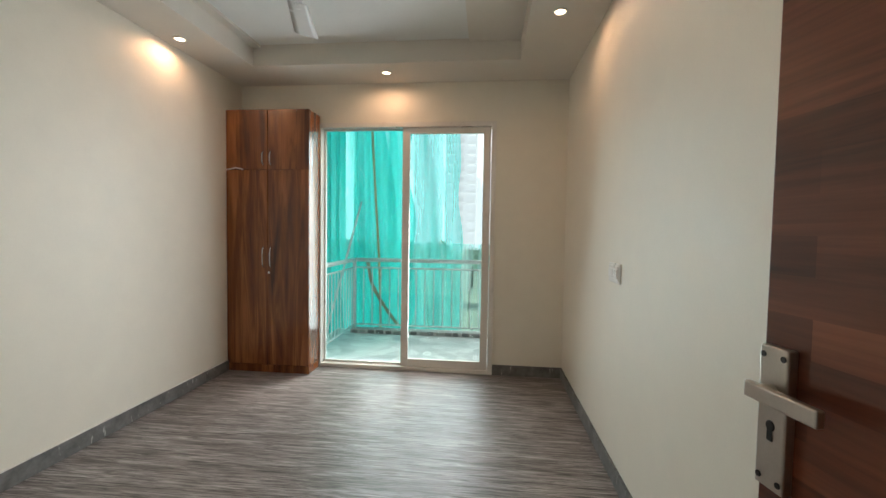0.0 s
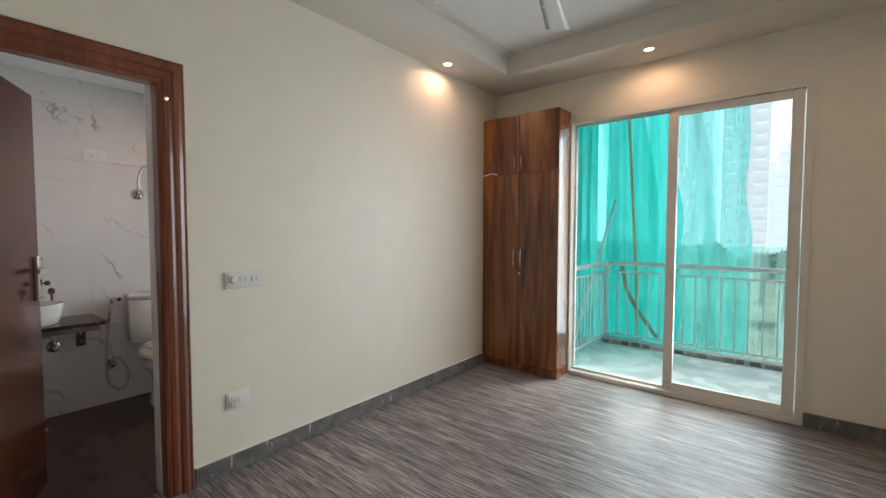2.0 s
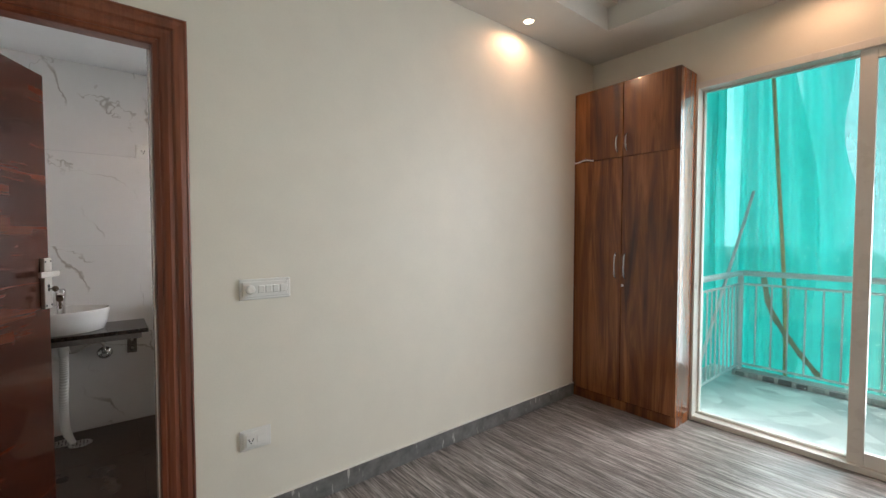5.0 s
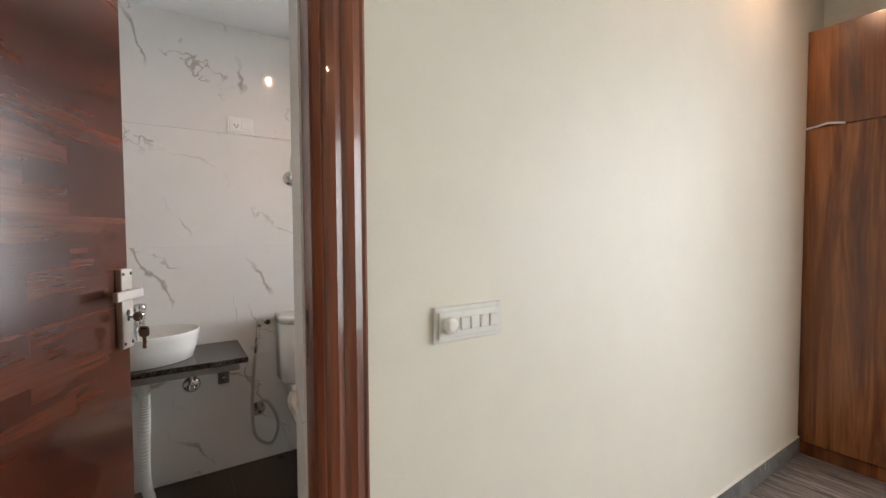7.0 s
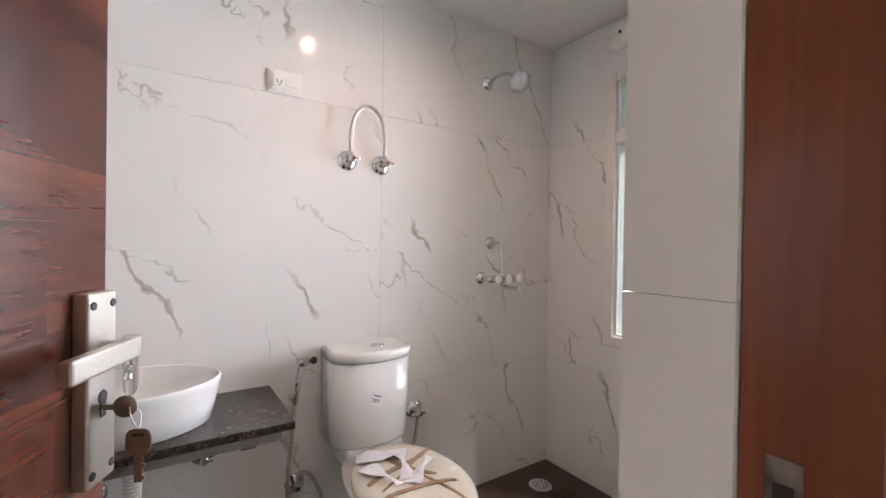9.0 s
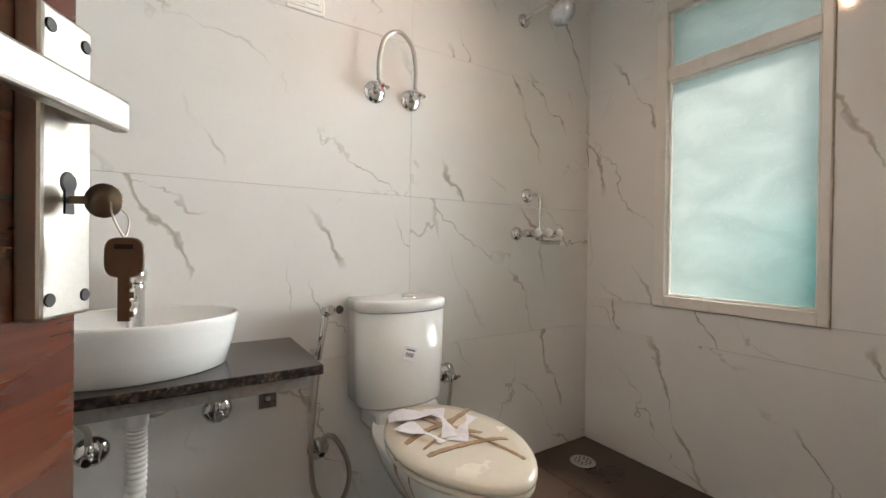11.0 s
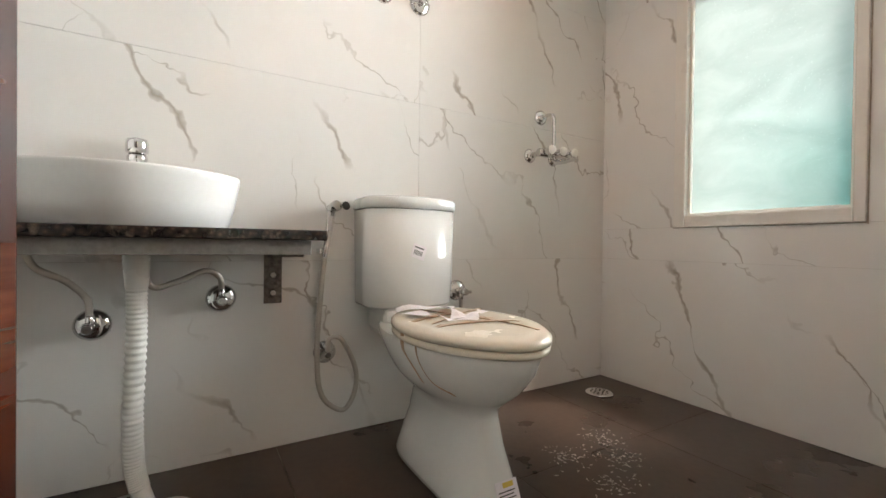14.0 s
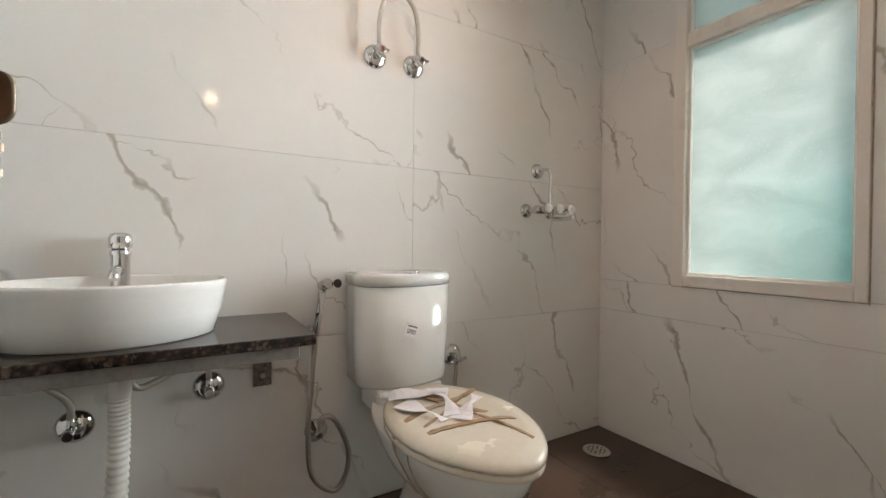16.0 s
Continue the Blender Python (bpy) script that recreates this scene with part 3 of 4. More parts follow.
sash(OX0 + 0.04, -0.885, NY + 0.075, 0.012, 0.03, 0.012)
sash(-0.915, OX1 - 0.05, NY + 0.015, 0.07, 0.07, 0.075)
part("pull", box(B(), -0.108, -0.092, NY + 0.005, NY + 0.017, 1.02, 1.18, 0.003), UPVC, sd, "recessed white pull")

# ---- wardrobe ----
wd = thing("wardrobe", (-2.14, 3.95, 0), "tall brown wood-grain laminate wardrobe with loft doors", "wardrobe")
X0, X1, YF, HT = WX + 0.002, -1.733, 3.825, 2.468
part("carcass", box(B(), X0, X1, YF + 0.022, NY - 0.004, 0.07, HT - 0.002, 0.002), WARDROBE, wd)
part("plinth", box(B(), X0, X1 - 0.002, YF + 0.012, NY - 0.006, 0, 0.07, 0.002), WARDROBE, wd)
MIDX = -2.135
for z0, z1, hz, hl in ((0.078, 1.912, 1.10, 0.19), (1.918, HT, 2.02, 0.125)):
    for x0, x1, hx in ((X0, MIDX - 0.002, MIDX - 0.040), (MIDX + 0.002, X1, MIDX + 0.034)):
        d = part("door", box(B(), x0, x1, YF, YF + 0.019, z0, z1, 0.002), WARDROBE, wd)
        bm = B()
        hose(bm, [(hx, YF - 0.001, hz - hl / 2), (hx, YF - 0.022, hz - hl / 2 + 0.025), (hx, YF - 0.028, hz), (hx, YF - 0.022, hz + hl / 2 - 0.025), (hx, YF - 0.001, hz + hl / 2)], 0.0065, 8)
        h = part("handle", bm, CHROME, d, "curved chrome bow handle")
        h.matrix_parent_inverse = Matrix()
part("lock", rod(B(), (MIDX + 0.014, YF + 0.002, 0.955), (MIDX + 0.014, YF - 0.006, 0.955), 0.011), CHROME, wd, "round cam lock")
bm = B()
hose(bm, [(X0 + 0.002, YF - 0.004, 1.915), (X0 + 0.05, YF - 0.006, 1.920), (X0 + 0.10, YF - 0.005, 1.930), (X0 + 0.17, YF - 0.004, 1.917)], 0.006, 6)
part("peeling_tape", bm, PAPER, wd, "peeling strip of pale masking tape")


# ---- switch plates ----
def switch_plate(name, wall, at, length, height, modules, label, knob=False, sockets=False):
    """A plate in its own frame: x along the wall, y out of it."""
    turn = {"west": -90, "east": 90, "bath": -90}[wall]
    ob = thing(name, pose(*at, 0, 0, turn), label, "switch")
    part("backplate", box(B(), -length / 2, length / 2, 0, 0.009, -height / 2, height / 2, 0.004), WHITE, ob, "", True)
    part("front_frame", box(B(), -length / 2 + 0.012, length / 2 - 0.012, 0.009, 0.014, -height / 2 + 0.012, height / 2 - 0.012, 0.003), WHITE, ob, "", True)
    x = -length / 2 + 0.022
    if knob:
        part("fan_knob", turned(B(), [(0.021, 0), (0.021, 0.010), (0.018, 0.016), (0.010, 0.018)], pose(x + 0.022, 0.014, 0, -90, 0, 0)), WHITE, ob, "round fan regulator knob", True)
        x += 0.054
    step = (length / 2 - 0.020 - x) / max(1, modules)
    for i in range(modules):
        if sockets and i == 0:
            s = part("socket", box(B(), x + 0.002, x + step - 0.002, 0.014, 0.018, -height / 2 + 0.02, height / 2 - 0.02, 0.002), WHITE, ob, "", True)
            for hx, hz in ((0, 0.014), (-0.009, -0.004), (0.009, -0.004), (-0.006, 0.004), (0.006, 0.004)):
                part("pin_hole", rod(B(), (x + step / 2 + hx, 0.0175, hz), (x + step / 2 + hx, 0.0188, hz), 0.0032, seg=8), DARK, s, "", True)
        else:
            part("rocker", box(B(), x + 0.002, x + step - 0.002, 0.013, 0.019, -height / 2 + 0.030, height / 2 - 0.030, 0.003), WHITE, ob, "", True)
        x += step
    return ob


def facing(x, y, z, out):
    """A pose whose y axis points out of the wall and whose x axis runs to the viewer's right."""
    return pose(x, y, z, 0, 0, {"+x": -90, "-x": 90, "-y": 180, "+y": 0}[out])


def plate(name, m, length, height, modules, label, knob=False, sockets=False):
    ob = switch_plate(name, "west", (0, 0, 0), length, height, modules, label, knob, sockets)
    ob.matrix_world = m
    return ob


plate("switchboard", facing(WX, 1.383, 1.088, "+x") @ pose(0, 0, 0, 0, 180, 0), 0.225, 0.095, 4, "white modular switchboard with fan regulator", True)
plate("power_socket", facing(WX, 1.330, 0.405, "+x") @ pose(0, 0, 0, 0, 180, 0), 0.135, 0.095, 2, "white wall socket with one switch", False, True)
plate("light_switch", facing(EX, 2.53, 1.15, "-x"), 0.20, 0.11, 2, "white light switch plate")
plate("geyser_switch", facing(BX0 + 0.010, 1.06, 1.93, "+x") @ pose(0, 0, 0, 0, 180, 0), 0.135, 0.095, 2, "white geyser socket on marble tiles", False, True)


# ---- ceiling fan and downlights ----
fan = thing("ceiling_fan", (-1.24, 2.48, TZ), "white three-bladed ceiling fan at rest", "fan")
fx, fy = -1.24, 2.48
FANW = plain("white_fan_enamel", (0.72, 0.76, 0.77), 0.25, vary=0.02, relief=0)
part("canopy", turned(B(), [(0.055, -0.06), (0.06, -0.05), (0.045, 0)], pose(fx, fy, TZ)), FANW, fan)
part("rod", rod(B(), (fx, fy, TZ - 0.14), (fx, fy, TZ - 0.05), 0.012), FANW, fan)
part("motor", turned(B(), [(0.03, -0.10), (0.075, -0.092), (0.105, -0.07), (0.11, -0.04), (0.10, -0.012), (0.05, 0.0)], pose(fx, fy, TZ - 0.13)), FANW, fan)
for k in range(3):
    a = 107 + 120 * k
    m = pose(fx, fy, TZ - 0.185, 0, 0, a)
    bm = B()
    loops = []
    for u in (0.0, 0.02, 0.5, 0.97, 1.0):
        w = (0.062 + 0.022 * u) * (0.9 if u in (0.0, 1.0) else 1)
        r = 0.16 + 0.46 * u
        tilt = 0.22
        loops.append([m @ Vector((r, w * s, w * s * tilt + h)) for s, h in ((-1, 0), (-0.5, 0.004), (0.5, 0.004), (1, 0), (0.5, -0.002), (-0.5, -0.002))])
    rings(bm, loops)
    b = part("blade", bm, FANW, fan)
    bm = B()
    for v in box(bm, 0.09, 0.20, -0.028, 0.028, 0.004, 0.010, 0.002).verts:
        v.co = m @ v.co
    for s in (-0.014, 0.014):
        rod(bm, m @ Vector((0.18, s, -0.008)), m @ Vector((0.18, s, 0.004)), 0.005, seg=8)
    part("bracket", bm, FANW, fan)


def downlight(x, y, z, energy, label="small recessed warm downlight in the ceiling", size=1.0, cone=(95, 0.75)):
    ob = thing("downlight", (x, y, z), label, "downlight", "recessed downlights")
    part("bezel", turned(B(), [(0.034, 0.0), (0.046, 0.0), (0.045, -0.006), (0.038, -0.007), (0.034, -0.002)], pose(x, y, z)), WHITE, ob)
    part("lens", turned(B(), [(0.033 * size, 0.0), (0.033 * size, -0.003), (0.020 * size, -0.005)], pose(x, y, z)), LAMPGLOW, ob, "glowing warm lens")
    lamp("downlight_beam", "SPOT", energy, look((x, y, z - 0.012), (x, y, z - 1)), WARM, radius=0.018 * size, cone=(radians(cone[0]), cone[1]))


for x, y in ((-2.40, 3.06), (-1.01, 3.81), (0.34, 2.87), (0.34, 0.95)):
    downlight(x, y, CZ, 17, cone=(178, 0.6))
downlight(-3.50, 1.36, BZ, 18, size=0.6, cone=(170, 0.8))

# ---- bathroom window ----
win = thing("bathroom_window", (-3.54, BY1, WZ0), "white framed bathroom window with frosted panes", "window")
YW = BY1 - 0.012
part("frame_side", box(B(), W0, W0 + 0.05, YW - 0.012, YW + 0.07, WZ0, WZ1, 0.004), UPVC, win)
part("frame_side", box(B(), W1 - 0.033, W1, YW - 0.012, YW + 0.07, WZ0, WZ1, 0.004), UPVC, win)
part("frame_head", box(B(), W0 + 0.05, W1 - 0.033, YW - 0.010, YW + 0.07, WZ1 - 0.05, WZ1, 0.004), UPVC, win)
part("frame_sill", box(B(), W0 + 0.05, W1 - 0.033, YW - 0.010, YW + 0.07, WZ0, WZ0 + 0.05, 0.004), UPVC, win)
part("transom", box(B(), W0 + 0.05, W1 - 0.033, YW - 0.006, YW + 0.065, 1.835, 1.895, 0.004), UPVC, win)
for z0, z1 in ((WZ0 + 0.05, 1.835), (1.895, WZ1 - 0.05)):
    bm = B()
    for x0, x1, a, b in ((W0 + 0.05, W0 + 0.062, z0, z1), (W1 - 0.045, W1 - 0.033, z0, z1), (W0 + 0.062, W1 - 0.045, z0, z0 + 0.012), (W0 + 0.062, W1 - 0.045, z1 - 0.012, z1)):
        box(bm, x0, x1, YW + 0.012, YW + 0.03, a, b, 0.002)
    part("glazing_bead", bm, WHITE, win)
    p = part("pane", box(B(), W0 + 0.05, W1 - 0.033, YW + 0.034, YW + 0.039, z0, z1), FROST, win, "smeared frosted glass pane")
    p.visible_shadow = False

CAULK = plain("stained_caulk", (0.48, 0.42, 0.34), 0.8, vary=0.3, scale=18)
for x0, x1, z0, z1 in ((W0 - 0.004, W0 - 0.0005, WZ0 - 0.007, WZ1 + 0.006), (W1 + 0.0005, W1 + 0.004, WZ0 - 0.007, WZ1 + 0.006), (W0, W1, WZ0 - 0.004, WZ0 - 0.0005)):
    part("caulk", box(B(), x0, x1, BY1 - 0.0135, BY1 - 0.0105, z0, z1), CAULK, win, "stained brown caulk line")

# ---- washbasin ----
top = thing("vanity_top", (-4.05, 0.4, 0.70), "polished dark brown granite vanity shelf", "countertop")
CX = -3.855
part("slab", box(B(), BX0 + 0.010, CX, BY0, 1.02, 0.700, 0.726, 0.003), GRANITE, top)
part("under_slab", box(B(), BX0 + 0.010, CX - 0.03, BY0, 0.985, 0.662, 0.6995, 0.002), plain("rough_grey_stone", (0.30, 0.28, 0.26), 0.7, vary=0.2), top, "rough grey stone under-slab")


def bracket(y):
    ob = thing("shelf_bracket", (BX0 + 0.01, y, 0.5), "rust-marked steel angle bracket under the shelf", "bracket", "shelf brackets")
    bm = B()
    box(bm, BX0 + 0.010, BX0 + 0.016, y - 0.028, y + 0.028, 0.49, 0.661, 0.001)
    box(bm, BX0 + 0.016, CX - 0.06, y - 0.028, y + 0.028, 0.655, 0.661, 0.001)
    part("angle", bm, RUST, ob)
    for z in (0.525, 0.585):
        part("bolt", rod(B(), (BX0 + 0.016, y, z), (BX0 + 0.026, y, z), 0.009, seg=6), STEEL, ob)


bracket(0.945)
bracket(0.12)
basin = thing("washbasin", (-4.06, 0.588, 0.726), "white oval ceramic vessel washbasin", "washbasin")
loops = []
for r, z in ((0.84, 0.0), (0.88, 0.004), (0.945, 0.06), (0.99, 0.118), (1.0, 0.132), (0.995, 0.138), (0.97, 0.139), (0.955, 0.134), (0.90, 0.10), (0.70, 0.045), (0.2, 0.030)):
    loops.append([(-4.055 + 0.185 * r * math.cos(a), 0.588 + 0.240 * r * math.sin(a), 0.7262 + z) for a in [2 * math.pi * i / 56 for i in range(56)]])
part("bowl", rings(B(), loops), CERAMIC, basin)
part("drain", turned(B(), [(0.012, 0), (0.026, 0.001), (0.024, 0.004), (0.008, 0.003)], pose(-4.055, 0.588, 0.757)), CHROME, basin)
tap = thing("basin_tap", (-4.215, 0.578, 0.726), "chrome pillar tap behind the basin", "tap")
part("body", turned(B(), [(0.027, 0), (0.027, 0.008), (0.022, 0.012), (0.022, 0.19), (0.025, 0.195), (0.025, 0.205), (0.020, 0.21)], pose(-4.215, 0.578, 0.7265)), CHROME, tap)
part("knob", turned(B(), [(0.020, 0), (0.027, 0.006), (0.028, 0.03), (0.024, 0.042), (0.012, 0.046)], pose(-4.215, 0.578, 0.9367)), CHROME, tap)
bm = hose(B(), [(-4.20, 0.578, 0.875), (-4.16, 0.578, 0.885), (-4.115, 0.578, 0.878), (-4.105, 0.578, 0.862)], 0.012)
part("spout", bm, CHROME, tap)
pipe = thing("waste_pipe", (-4.06, 0.60, 0), "white corrugated flexible waste pipe below the basin", "waste pipe")
part("tailpiece", turned(B(), [(0.026, 0.10), (0.030, 0.095), (0.026, 0.02), (0.021, 0.0)], pose(-4.075, 0.592, 0.560)), WHITE, pipe)
part("corrugated_hose", hose(B(), [(-4.075, 0.592, 0.585), (-4.075, 0.592, 0.45), (-4.078, 0.585, 0.25), (-4.078, 0.588, 0.12), (-4.066, 0.602, 0.055)], 0.0225, 16, 44, 0.075), WHITE, pipe)
part("nozzle", rod(B(), (-4.068, 0.600, 0.062), (-4.045, 0.628, 0.004), 0.021, 0.016), WHITE, pipe)


def floor_drain(x, y, label):
    ob = thing("floor_drain", (x, y, 0), label, "floor drain", "floor drains")
    g = part("grating", turned(B(), [(0.062, -0.001), (0.064, 0.002), (0.056, 0.005), (0.02, 0.004), (0.002, 0.004)], pose(x, y, 0)), CHROME, ob, "perforated steel grating")
    for ring, count in ((0.02, 6), (0.038, 12)):
        for i in range(count):
            a = 2 * math.pi * i / count
            px, py = x + ring * math.cos(a), y + ring * math.sin(a)
            part("slot", rod(B(), (px, py, 0.0035), (px, py, 0.0055), 0.0045, seg=8), DARK, ob)


floor_drain(-4.03, 0.66, "round steel floor drain under the waste pipe")
floor_drain(-4.10, 0.57, "round steel floor drain under the waste pipe")
floor_drain(-4.075, 2.375, "round steel floor drain in the shower corner")
WF = BX0 + 0.010


def angle_valve(y, z, hoses, label, mark=False, down=False):
    ob = thing("angle_valve", (WF, y, z), label, "valve", "chrome angle valves")
    part("flange", turned(B(), [(0.044, 0), (0.043, 0.006), (0.028, 0.015), (0.014, 0.019)], along((WF, y, z), (WF + 1, y, z))), CHROME, ob)
    bm = B()
    rod(bm, (WF + 0.012, y, z), (WF + 0.062, y, z), 0.012)
    rod(bm, (WF + 0.040, y, z), (WF + 0.040, y, z + (-0.034 if down else 0.034)), 0.009)
    part("body", bm, CHROME, ob)
    bm = rod(B(), (WF + 0.060, y, z), (WF + 0.080, y, z), 0.016, 0.014)
    box(bm, WF + 0.064, WF + 0.078, y - 0.004, y + 0.028, z - 0.006, z + 0.006, 0.002)
    part("handle", bm, CHROME, ob)
    if mark:
        part("mark", rod(B(), (WF + 0.079, y, z), (WF + 0.0815, y, z), 0.006), RED, ob, "red hot-water mark")
    for pts in hoses:
        part("braided_hose", hose(B(), pts, 0.0085), STEEL, ob, "braided steel hose")


angle_valve(0.475, 0.457, [[(WF + 0.04, 0.475, 0.485), (WF + 0.045, 0.470, 0.535), (WF + 0.06, 0.43, 0.585), (WF + 0.07, 0.375, 0.62), (WF + 0.08, 0.355, 0.664)]], "chrome angle valve with hose below the shelf")
angle_valve(0.792, 0.515, [[(WF + 0.04, 0.792, 0.543), (WF + 0.045, 0.785, 0.585), (WF + 0.06, 0.745, 0.606), (WF + 0.08, 0.67, 0.575), (WF + 0.10, 0.615, 0.570), (WF + 0.12, 0.59, 0.664)]], "chrome angle valve with hose below the shelf")
arch = [(WF + 0.04, 1.328, 1.688), (WF + 0.042, 1.328, 1.77), (WF + 0.045, 1.350, 1.855), (WF + 0.045, 1.408, 1.895), (WF + 0.045, 1.465, 1.855), (WF + 0.042, 1.487, 1.77), (WF + 0.04, 1.487, 1.688)]
angle_valve(1.328, 1.655, [arch], "chrome geyser valve with looping hose", True)
angle_valve(1.487, 1.652, [], "chrome geyser valve with red mark", True)
angle_valve(1.677, 0.50, [[(WF + 0.04, 1.677, 0.47), (WF + 0.04, 1.675, 0.42), (WF + 0.05, 1.65, 0.34), (WF + 0.06, 1.60, 0.36), (WF + 0.07, 1.53, 0.47)]], "chrome angle valve beside the cistern", False, True)

# health faucet
spray = thing("health_faucet", (WF, 1.125, 0.3), "chrome toilet hand spray on a wall hook", "hand spray")
bm = turned(B(), [(0.040, 0), (0.039, 0.006), (0.022, 0.015), (0.014, 0.05), (0.009, 0.055)], along((WF, 1.120, 0.305), (WF + 1, 1.120, 0.305)))
part("valve", bm, CHROME, spray)
part("hook", box(B(), WF, WF + 0.045, 1.088, 1.120, 0.655, 0.675, 0.003), CHROME, spray)
part("hose", hose(B(), [(WF + 0.045, 1.120, 0.31), (WF + 0.05, 1.125, 0.36), (WF + 0.06, 1.165, 0.355), (WF + 0.06, 1.215, 0.25), (WF + 0.06, 1.212, 0.16), (WF + 0.055, 1.17, 0.105), (WF + 0.05, 1.098, 0.17), (WF + 0.05, 1.082, 0.32), (WF + 0.05, 1.092, 0.50), (WF + 0.05, 1.105, 0.645)], 0.0088), STEEL, spray, "ribbed steel hose")
part("grip", rod(B(), (WF + 0.05, 1.104, 0.645), (WF + 0.05, 1.128, 0.80), 0.010, 0.014), CHROME, spray)
bm = rod(B(), (WF + 0.035, 1.128, 0.812), (WF + 0.085, 1.138, 0.824), 0.017, 0.019)
part("spray_head", bm, CHROME, spray)
part("nozzle_face", rod(B(), (WF + 0.083, 1.1676, 0.8235), (WF + 0.0875, 1.1685, 0.8245), 0.015), DARK, spray)
part("trigger", box(B(), WF + 0.064, WF + 0.070, 1.110, 1.120, 0.735, 0.805, 0.002), CHROME, spray)


# ---- toilet ----
wc = thing("toilet", (-3.9, 1.36, 0), "white ceramic close-coupled toilet with cream lid", "toilet")
CY = 1.397
PY = 1.400
LIFT = 1.11


def egg(x0, x1, half, z, n=40, square=0.0, flat=0.0):
    """A rounded outline from x0 at the back to x1 at the front."""
    pts, cx, hx = [], (x0 + x1) / 2, (x1 - x0) / 2
    for i in range(n):
        a = 2 * math.pi * i / n
        c, s = math.cos(a), math.sin(a)
        e = 1.0 - square
        px = cx + hx * math.copysign(abs(c) ** e, c)
        k = 1.0 - 0.22 * max(0, c) ** 2
        pts.append((px, PY + half * k * math.copysign(abs(s) ** e, s), z * LIFT))
    return pts


body = [egg(-4.09, -3.562, 0.106, 0.0, square=0.5), egg(-4.09, -3.566, 0.106, 0.012, square=0.5), egg(-4.07, -3.594, 0.092, 0.07, square=0.45), egg(-4.04, -3.622, 0.082, 0.14, square=0.35),
        egg(-4.02, -3.642, 0.080, 0.205, square=0.28), egg(-4.02, -3.640, 0.086, 0.226, square=0.22), egg(-4.05, -3.605, 0.122, 0.250, square=0.14), egg(-4.09, -3.556, 0.156, 0.285, square=0.1),
        egg(-4.14, -3.516, 0.178, 0.33, square=0.08), egg(-4.19, -3.496, 0.188, 0.372, square=0.08), egg(-4.185, -3.502, 0.184, 0.384, square=0.08)]
part("pan", rings(B(), body), CERAMIC, wc)
part("seat_ring", rings(B(), [egg(-4.055, -3.478, 0.188, 0.3845), egg(-4.060, -3.468, 0.196, 0.389), egg(-4.060, -3.468, 0.196, 0.398), egg(-4.055, -3.476, 0.189, 0.402)]), CREAM, wc, "cream plastic seat ring")
part("lid", rings(B(), [egg(-4.055, -3.476, 0.188, 0.4025), egg(-4.062, -3.464, 0.198, 0.408), egg(-4.062, -3.464, 0.198, 0.418), egg(-4.05, -3.478, 0.188, 0.426), egg(-4.00, -3.520, 0.150, 0.430)]), CREAM, wc, "cream plastic lid, closed")
part("shoulder", box(B(), -4.235, -4.055, CY - 0.125, CY + 0.130, 0.372, 0.4715, 0.022), CERAMIC, wc)


def tank(z, grow, drop=0.0):
    pts = []
    for i in range(33):
        u = -1 + 2 * i / 32
        pts.append((-4.085 + grow + 0.045 * (1 - u * u) - 0.03 * abs(u) ** 8, CY + (0.174 + grow) * u, z))
    return pts + [(-4.245, CY + 0.174 + grow, z), (-4.245, CY - 0.174 - grow, z)]


part("cistern", rings(B(), [tank(0.472, -0.012), tank(0.480, -0.006), tank(0.60, -0.003), tank(0.814, 0.0)]), CERAMIC, wc)
part("cistern_lid", rings(B(), [tank(0.8155, -0.002), tank(0.819, 0.004), tank(0.847, 0.004), tank(0.855, 0.0), tank(0.859, -0.012)]), CERAMIC, wc)
btn = part("flush_button", turned(B(), [(0.030, 0), (0.030, 0.004), (0.024, 0.008), (0.002, 0.008)], pose(-4.135, CY + 0.03, 0.858)), CHROME, wc)

# stickers and tape left on the new toilet
st = thing("sticker", (-4.045, CY + 0.01, 0.66), "small white printed sticker on the cistern", "sticker")
sm = pose(-4.0392, CY - 0.012, 0.667, -18, 0, 0)
bm = B()
for v in box(bm, -0.001, 0.001, -0.027, 0.027, -0.024, 0.024).verts:
    v.co = sm @ v.co
part("paper", bm, PAPER, st)
for y0, y1, z0, z1 in ((-0.020, 0.016, 0.011, 0.016),) + tuple((-0.018 + 0.005 * i, -0.0155 + 0.005 * i, -0.012, 0.004) for i in range(7)):
    bm = B()
    for v in box(bm, 0.001, 0.0014, y0, y1, z0, z1).verts:
        v.co = sm @ v.co
    part("print_bar", bm, INK, st)


def strip(bm, pts, width, side, lift=0.0012):
    """A thin band that follows points, with real thickness."""
    path = smooth_path(pts, 6)
    side = Vector(side).normalized()
    loops = []
    for i, p in enumerate(path):
        d = (path[min(i + 1, len(path) - 1)] - path[max(i - 1, 0)]).normalized()
        nrm = d.cross(side).normalized()
        w = width / 2 * (1 + 0.15 * math.sin(i * 1.9))
        loops.append([p + side * w + nrm * lift, p - side * w + nrm * lift, p - side * w - nrm * lift * 0.3, p + side * w - nrm * lift * 0.3])
    rings(bm, loops)
    for f in bm.faces:
        f.smooth = False
    return bm


